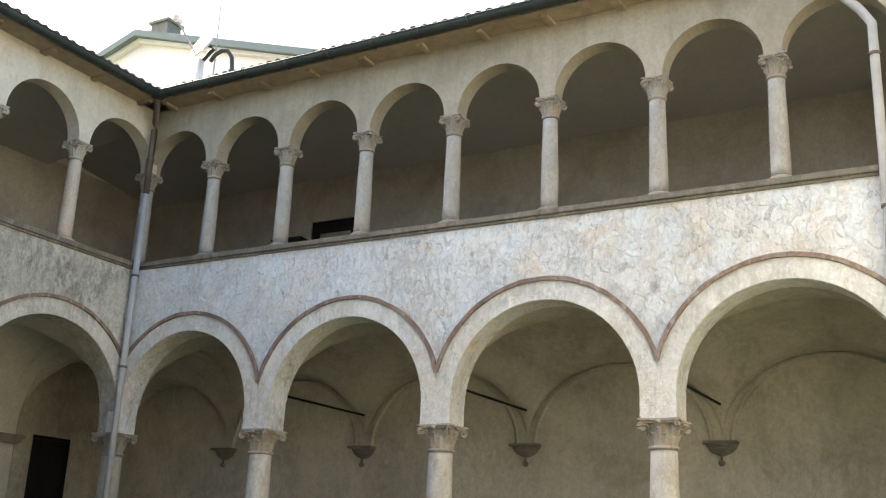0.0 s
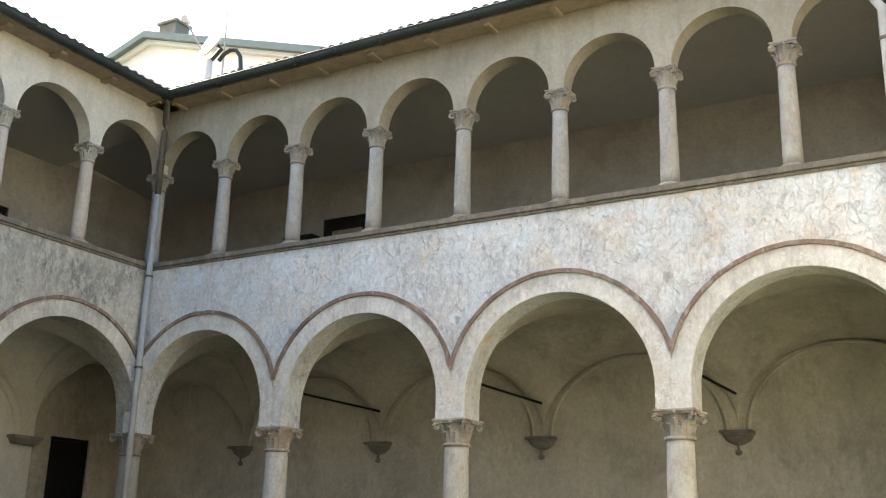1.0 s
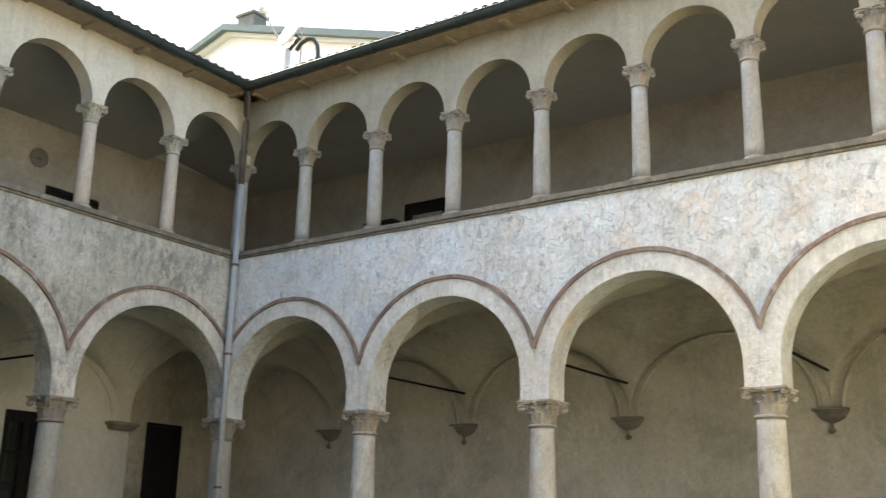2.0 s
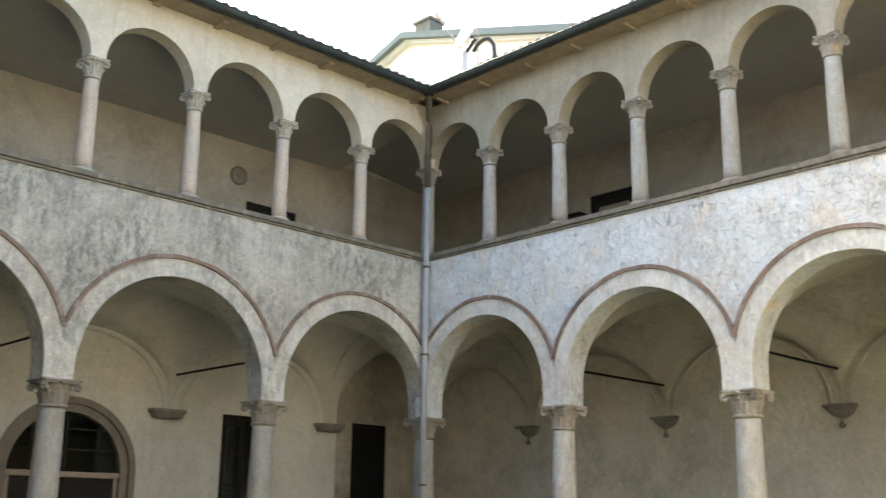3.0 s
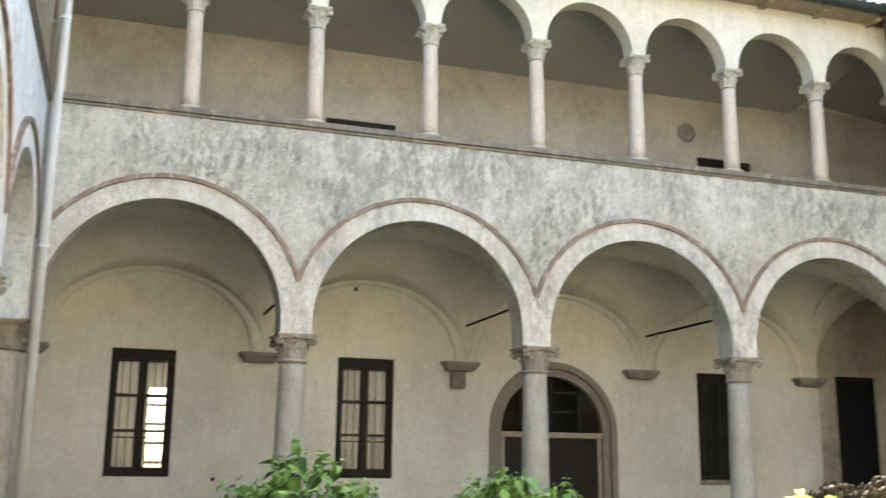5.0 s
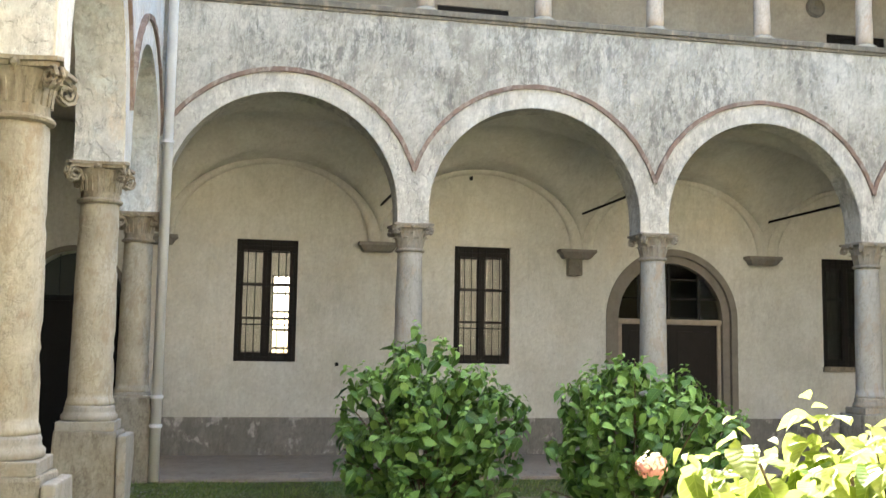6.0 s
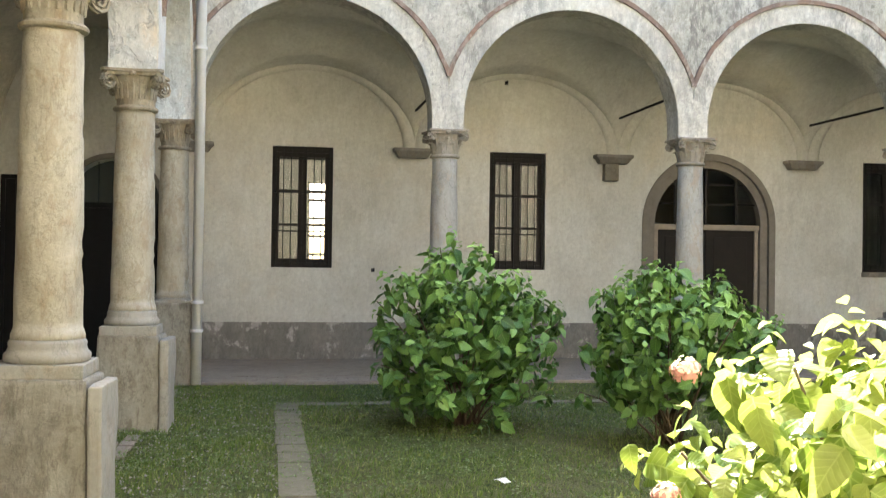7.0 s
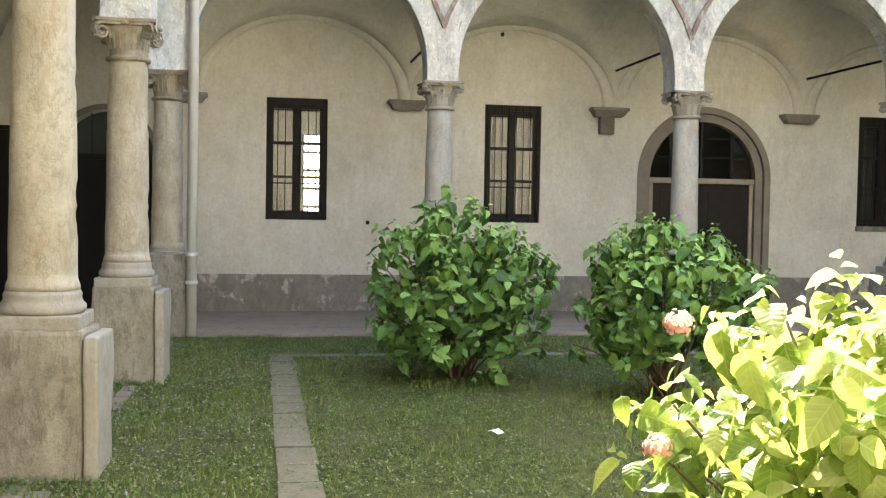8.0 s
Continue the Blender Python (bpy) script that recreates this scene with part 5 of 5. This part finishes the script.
def flower_head(th, p, r, seed):
    """A round hydrangea head of many small petals."""
    rnd = random.Random(seed)
    for mat, nm in ((M_PETAL, "pink_petals"), (M_PETAL_PALE, "cream_petals")):
        bm = bmesh.new()
        for k in range(110):
            a, cz = rnd.uniform(0, 6.28), rnd.uniform(-0.5, 1)
            if mat is M_PETAL_PALE:
                cz = rnd.uniform(0.1, 1)
            elif cz > 0.5:
                cz = rnd.uniform(-0.6, 0.3)
            d = Vector((math.cos(a) * math.sqrt(1 - cz * cz), math.sin(a) * math.sqrt(1 - cz * cz), cz))
            q = d.to_track_quat("Z", "Y").to_matrix().to_4x4()
            m = Matrix.Translation(p + d * r * rnd.uniform(0.7, 1.45)) @ q @ Matrix.Rotation(rnd.uniform(0, 6.28), 4, "Z")
            s = r * 0.30
            vs = [bm.verts.new(m @ Vector(c)) for c in ((-s, 0, 0.2 * s), (0, -s * 0.8, 0), (s, 0, 0.2 * s), (0, s * 0.8, 0))]
            bm.faces.new(vs)
        part(nm, bm, mat, th, "round pink and cream flower head")


def dry_head(th, p, r, seed):
    """A flattened hydrangea head dried to brown: crumpled bracts and bare stalks."""
    rnd = random.Random(seed)
    bm = bmesh.new()
    for k in range(70):
        a, cz = rnd.uniform(0, 6.28), rnd.uniform(-0.3, 1)
        d = Vector((math.cos(a) * math.sqrt(1 - cz * cz), math.sin(a) * math.sqrt(1 - cz * cz), cz * 0.6))
        q = (d + Vector((rnd.uniform(-.6, .6), rnd.uniform(-.6, .6), 0))).to_track_quat("Z", "Y").to_matrix().to_4x4()
        m = Matrix.Translation(p + d * r * rnd.uniform(0.7, 1.1)) @ q
        s = r * rnd.uniform(0.14, 0.24)
        bm.faces.new([bm.verts.new(m @ Vector(c)) for c in ((-s, 0, 0.3 * s), (0, -s, -0.2 * s), (s, 0, 0.3 * s), (0, s, 0.1 * s))])
    for k in range(9):
        a = k * 0.7
        add_tube(bm, [p - Vector((0, 0, r)), p + Vector((math.cos(a), math.sin(a), 0.3)) * r * 0.8], 0.0025, 4)
    part("dry_flower", bm, M_DRY, th, "dry brown flower head")


bush("hydrangea_bush", (3.95, -11.4), 0.92, 0.92, 0.86, 0.98, 28, 2900, 300, 0.165, M_LEAF, "dense dark green leafy hydrangea bush on the lawn", 11)
bush("hydrangea_bush", (5.25, -9.66), 0.87, 0.86, 0.68, 1.0, 34, 2500, 300, 0.155, M_LEAF, "green leafy hydrangea bush with bare lower stems", 23, 0.45)
near = bush("hydrangea_bush", (11.73, -11.50), 0.81, 0.81, 0.67, 0.96, 26, 3000, 300, 0.15, M_LEAF_SUN, "hydrangea bush with sunlight put into its pale yellow-green colour, pink flowers", 37)
base = Vector((11.73, -11.50, GROUND))
flower_head(near, Vector((11.62, -12.26, 1.29)) - base, 0.032, 5)
flower_head(near, Vector((11.68, -12.34, 0.95)) - base, 0.03, 6)

dry = bush("hydrangea_bush", (10.56, -9.93), 0.56, 0.56, 0.62, 0.88, 16, 1500, 240, 0.14, M_LEAF, "green hydrangea bush topped with dry brown flower heads", 53)
base = Vector((10.56, -9.93, GROUND))
rnd = random.Random(3)
for k in range(15):
    a, q = k * 2.4, 0.48 * math.sqrt((k + 0.5) / 15)
    dry_head(dry, Vector((10.56 + q * math.cos(a), -9.93 + q * math.sin(a), 1.59 - 0.2 * q + rnd.uniform(-.03, .02))) - base, rnd.uniform(0.07, 0.09), k)

# grass blades over the lawn
rng = np.random.default_rng(4)
nb = 130000
gx = 12.6 - 12.2 * rng.random(nb) ** 1.0
gy = -15.2 + 12.0 * rng.random(nb) ** 1.5
keep = ~((gy > -13.36) & (gy < -13.04) & (gx > 2.0) & (rng.random(nb) > 0.28 + 0.5 * (np.abs(gy + 13.2) > 0.11))) & ~((gx > 2.05) & (gx < 2.35) & (gy > -13.2) & (rng.random(nb) > 0.6))
keep &= np.array([noise.noise((a * 1.1, b_ * 1.1, 7.0)) + 0.5 * noise.noise((a * 4, b_ * 4, 2.0)) > -0.28 for a, b_ in zip(gx, gy)]) | (rng.random(nb) < 0.35)
gx, gy = gx[keep], gy[keep]
nb = len(gx)
ha, hh, hw = rng.random(nb) * 6.283, 0.02 + 0.045 * rng.random(nb) ** 1.6, 0.003 + 0.005 * rng.random(nb)
lean = rng.random(nb) * 0.05
la = rng.random(nb) * 6.283
gz = np.array([GROUND + 0.025 * noise.noise((x * 0.8, (y + 8) * 0.8, 0)) for x, y in zip(gx, gy)]) - 0.006
co = np.zeros((nb, 3, 3))
co[:, 0] = np.stack([gx - hw * np.cos(ha), gy - hw * np.sin(ha), gz], 1)
co[:, 1] = np.stack([gx + hw * np.cos(ha), gy + hw * np.sin(ha), gz], 1)
co[:, 2] = np.stack([gx + lean * np.cos(la), gy + lean * np.sin(la), gz + hh], 1)
me = bpy.data.meshes.new("grass")
me.from_pydata(co.reshape(-1, 3).tolist(), [], np.arange(nb * 3).reshape(-1, 3).tolist())
me.materials.append(M_BLADE)
tagged(new("grass", me), "short uneven green grass of the lawn", "grass", kind="stuff")

# clover and small weeds among the grass
nc = 46000
cx, cy = 12.4 - 11.8 * rng.random(nc), -15.1 + 5.5 * rng.random(nc) ** 1.8
sel = np.array([noise.noise((a * 1.3, b_ * 1.3, 3.0)) > -0.12 for a, b_ in zip(cx, cy)])
cx, cy = cx[sel], cy[sel]
nc = len(cx)
cr, ca = 0.005 + 0.009 * rng.random(nc), rng.random(nc) * 6.283
cz = GROUND + 0.012 + 0.035 * rng.random(nc)
tx, ty = (rng.random((2, nc)) - 0.5) * 0.9
co = np.zeros((nc, 4, 3))
for k in range(4):
    dx, dy = cr * np.cos(ca + k * 1.5708), cr * np.sin(ca + k * 1.5708)
    co[:, k] = np.stack([cx + dx, cy + dy, cz + dx * tx + dy * ty], 1)
me = bpy.data.meshes.new("clover")
me.from_pydata(co.reshape(-1, 3).tolist(), [], np.arange(nc * 4).reshape(-1, 4).tolist())
me.materials.append(M_CLOVER)
tagged(new("clover", me), "low clover and weeds in the lawn", "weeds", kind="stuff")

# pebbles by the south columns
npb = 3200
px, py = 11.5 - 10.5 * rng.random(npb), -15.1 + 1.9 * rng.random(npb) ** 1.7
pr = 0.005 + 0.011 * rng.random(npb) ** 2
octa = np.array([(1, 0, 0), (0, 1, 0), (-1, 0, 0), (0, -1, 0), (0, 0, 0.7), (0, 0, -0.7)])
of = np.array([(0, 1, 4), (1, 2, 4), (2, 3, 4), (3, 0, 4), (1, 0, 5), (2, 1, 5), (3, 2, 5), (0, 3, 5)])
pc = np.stack([px, py, np.full(npb, GROUND + 0.012)], 1)
co = pc[:, None] + octa[None] * pr[:, None, None] * (0.7 + 0.6 * rng.random((npb, 6, 1)))
me = bpy.data.meshes.new("pebbles")
me.from_pydata(co.reshape(-1, 3).tolist(), [], (of[None] + 6 * np.arange(npb)[:, None, None]).reshape(-1, 3).tolist())
me.materials.append(M_BASE)
tagged(new("pebbles", me), "small pale pebbles scattered in the grass", "pebbles", kind="stuff")

# stone strips in the lawn
path = empty("garden_path")
tagged(path, "narrow strip of worn stone slabs in the lawn", "path", kind="structure")
rnd = random.Random(8)
x = 2.4
while x < 12.5:
    L = rnd.uniform(0.35, 0.65)
    bm = box(x, -13.34 + rnd.uniform(-.015, .015), GROUND - 0.05, x + L - 0.02, -13.06 + rnd.uniform(-.015, .015), GROUND + 0.022 + rnd.uniform(0, .008), 0.008)
    part("slab", bm, M_SLAB, path)
    x += L
y = -13.3
while y < -4:
    L = rnd.uniform(0.4, 0.7)
    bm = box(2.08, y, GROUND - 0.05, 2.30, y + L - 0.02, GROUND + 0.008 + rnd.uniform(0, .006), 0.008)
    part("slab", bm, M_SLAB, path)
    y += L
bm = bmesh.new()
grid_faces(bm, [[(-0.09, -0.04, 0.012), (0.0, -0.045, 0.035), (0.09, -0.03, 0.01)], [(-0.08, 0.05, 0.02), (0.01, 0.05, 0.05), (0.1, 0.045, 0.02)]])
ob = obj("paper_scrap", bm, M_PAPER)
ob.matrix_basis = pose(6.75, -11.66, GROUND + 0.03, 0, 0, 30) @ Matrix.Scale(0.75, 4)
tagged(ob, "crumpled white scrap of paper on the grass", "litter")

# curved clay tiles along the eaves
bm = bmesh.new()
rows = []
for y, rr in ((0.0, 0.085), (0.46, 0.07)):
    for dr in (0.0, -0.014):
        rows.append([((rr + dr) * math.cos(math.pi * i / 8), y, (rr + dr) * math.sin(math.pi * i / 8)) for i in range(9)])
grid_faces(bm, [rows[0], rows[2], rows[3], rows[1], rows[0]])
tile = bpy.data.meshes.new("tile")
bm.to_mesh(tile)
bm.free()
tile.materials.append(M_TILE)
tilt = math.degrees(math.atan(0.27))
for F, parent, u0, u1, ang in ((north, ROOF_N, 0.75, 13.5, 0), (west, ROOF_W, 0.75, 14.0, 90)):
    n = int((u1 - u0) / 0.2)
    for row in range(2):
        for k in range(n):
            u = u0 + k * 0.2 - (0.4 * row if u0 < 1 else 0)
            w = -0.70 + row * 0.40 + rnd.uniform(-.025, .025)
            x, y, z = F(u + rnd.uniform(-.01, .01), w, roof_z(w) + 0.0 + rnd.uniform(0, .012))
            share("tile", tile, parent, pose(x, y, z, 0, 0, ang + rnd.uniform(-3, 3)) @ Matrix.Rotation(radians(tilt), 4, "X"))

# bricks of the walk nearest the lawn
bm = box(-0.135, -0.063, -0.02, 0.135, 0.063, 0.012, 0.006)
brick = bpy.data.meshes.new("brick")
bm.to_mesh(brick)
bm.free()
brick.materials.append(M_FLOOR)
fl = bpy.data.objects["floor_west"]
for row in range(6):
    for k in range(50):
        u = 0.4 + k * 0.28 + 0.14 * (row % 2)
        x, y, z = west(u, -0.22 + row * 0.135, GROUND + 0.03)
        share("brick", brick, fl, pose(x, y, z + rnd.uniform(-.004, .004), rnd.uniform(-1, 1), 0, 90))

# brick footing along the south columns
fs = bpy.data.objects["floor_south"]
for row in range(4):
    for k in range(40):
        u = 1.0 + k * 0.285 + 0.14 * (row % 2)
        if abs((u / BAY_S) % 1 * BAY_S - 0) < 0.5 or (u / BAY_S) % 1 * BAY_S > BAY_S - 0.5 or rnd.random() < 0.25:
            continue
        x, y, z = south(u, -0.12 + row * 0.14, GROUND + 0.012)
        share("brick", brick, fs, pose(x, y, z + rnd.uniform(-.008, .008), rnd.uniform(-2, 2), rnd.uniform(-2, 2), rnd.uniform(-3, 3)))

# small iron hooks and a vent hole on the west wall
for u, z in ((9.36, 5.02), (9.36, 4.72), (11.66, 1.42)):
    o = Vector(west(u, DEPTH, z))
    th = empty("wall_hook", Matrix.Translation(o))
    tagged(th, "small rusty iron hook in the plaster wall", "hook", group="hooks in the walk")
    add = add_at(th, o)
    add("pin", tube([west(u, DEPTH + 0.03, z), west(u, DEPTH - 0.06, z), west(u, DEPTH - 0.08, z + 0.03)], 0.014, 6), M_IRON)
    add("plate", fbox(west, u - 0.03, DEPTH - 0.008, z - 0.03, u + 0.03, DEPTH + 0.01, z + 0.03, 0.003), M_IRON)
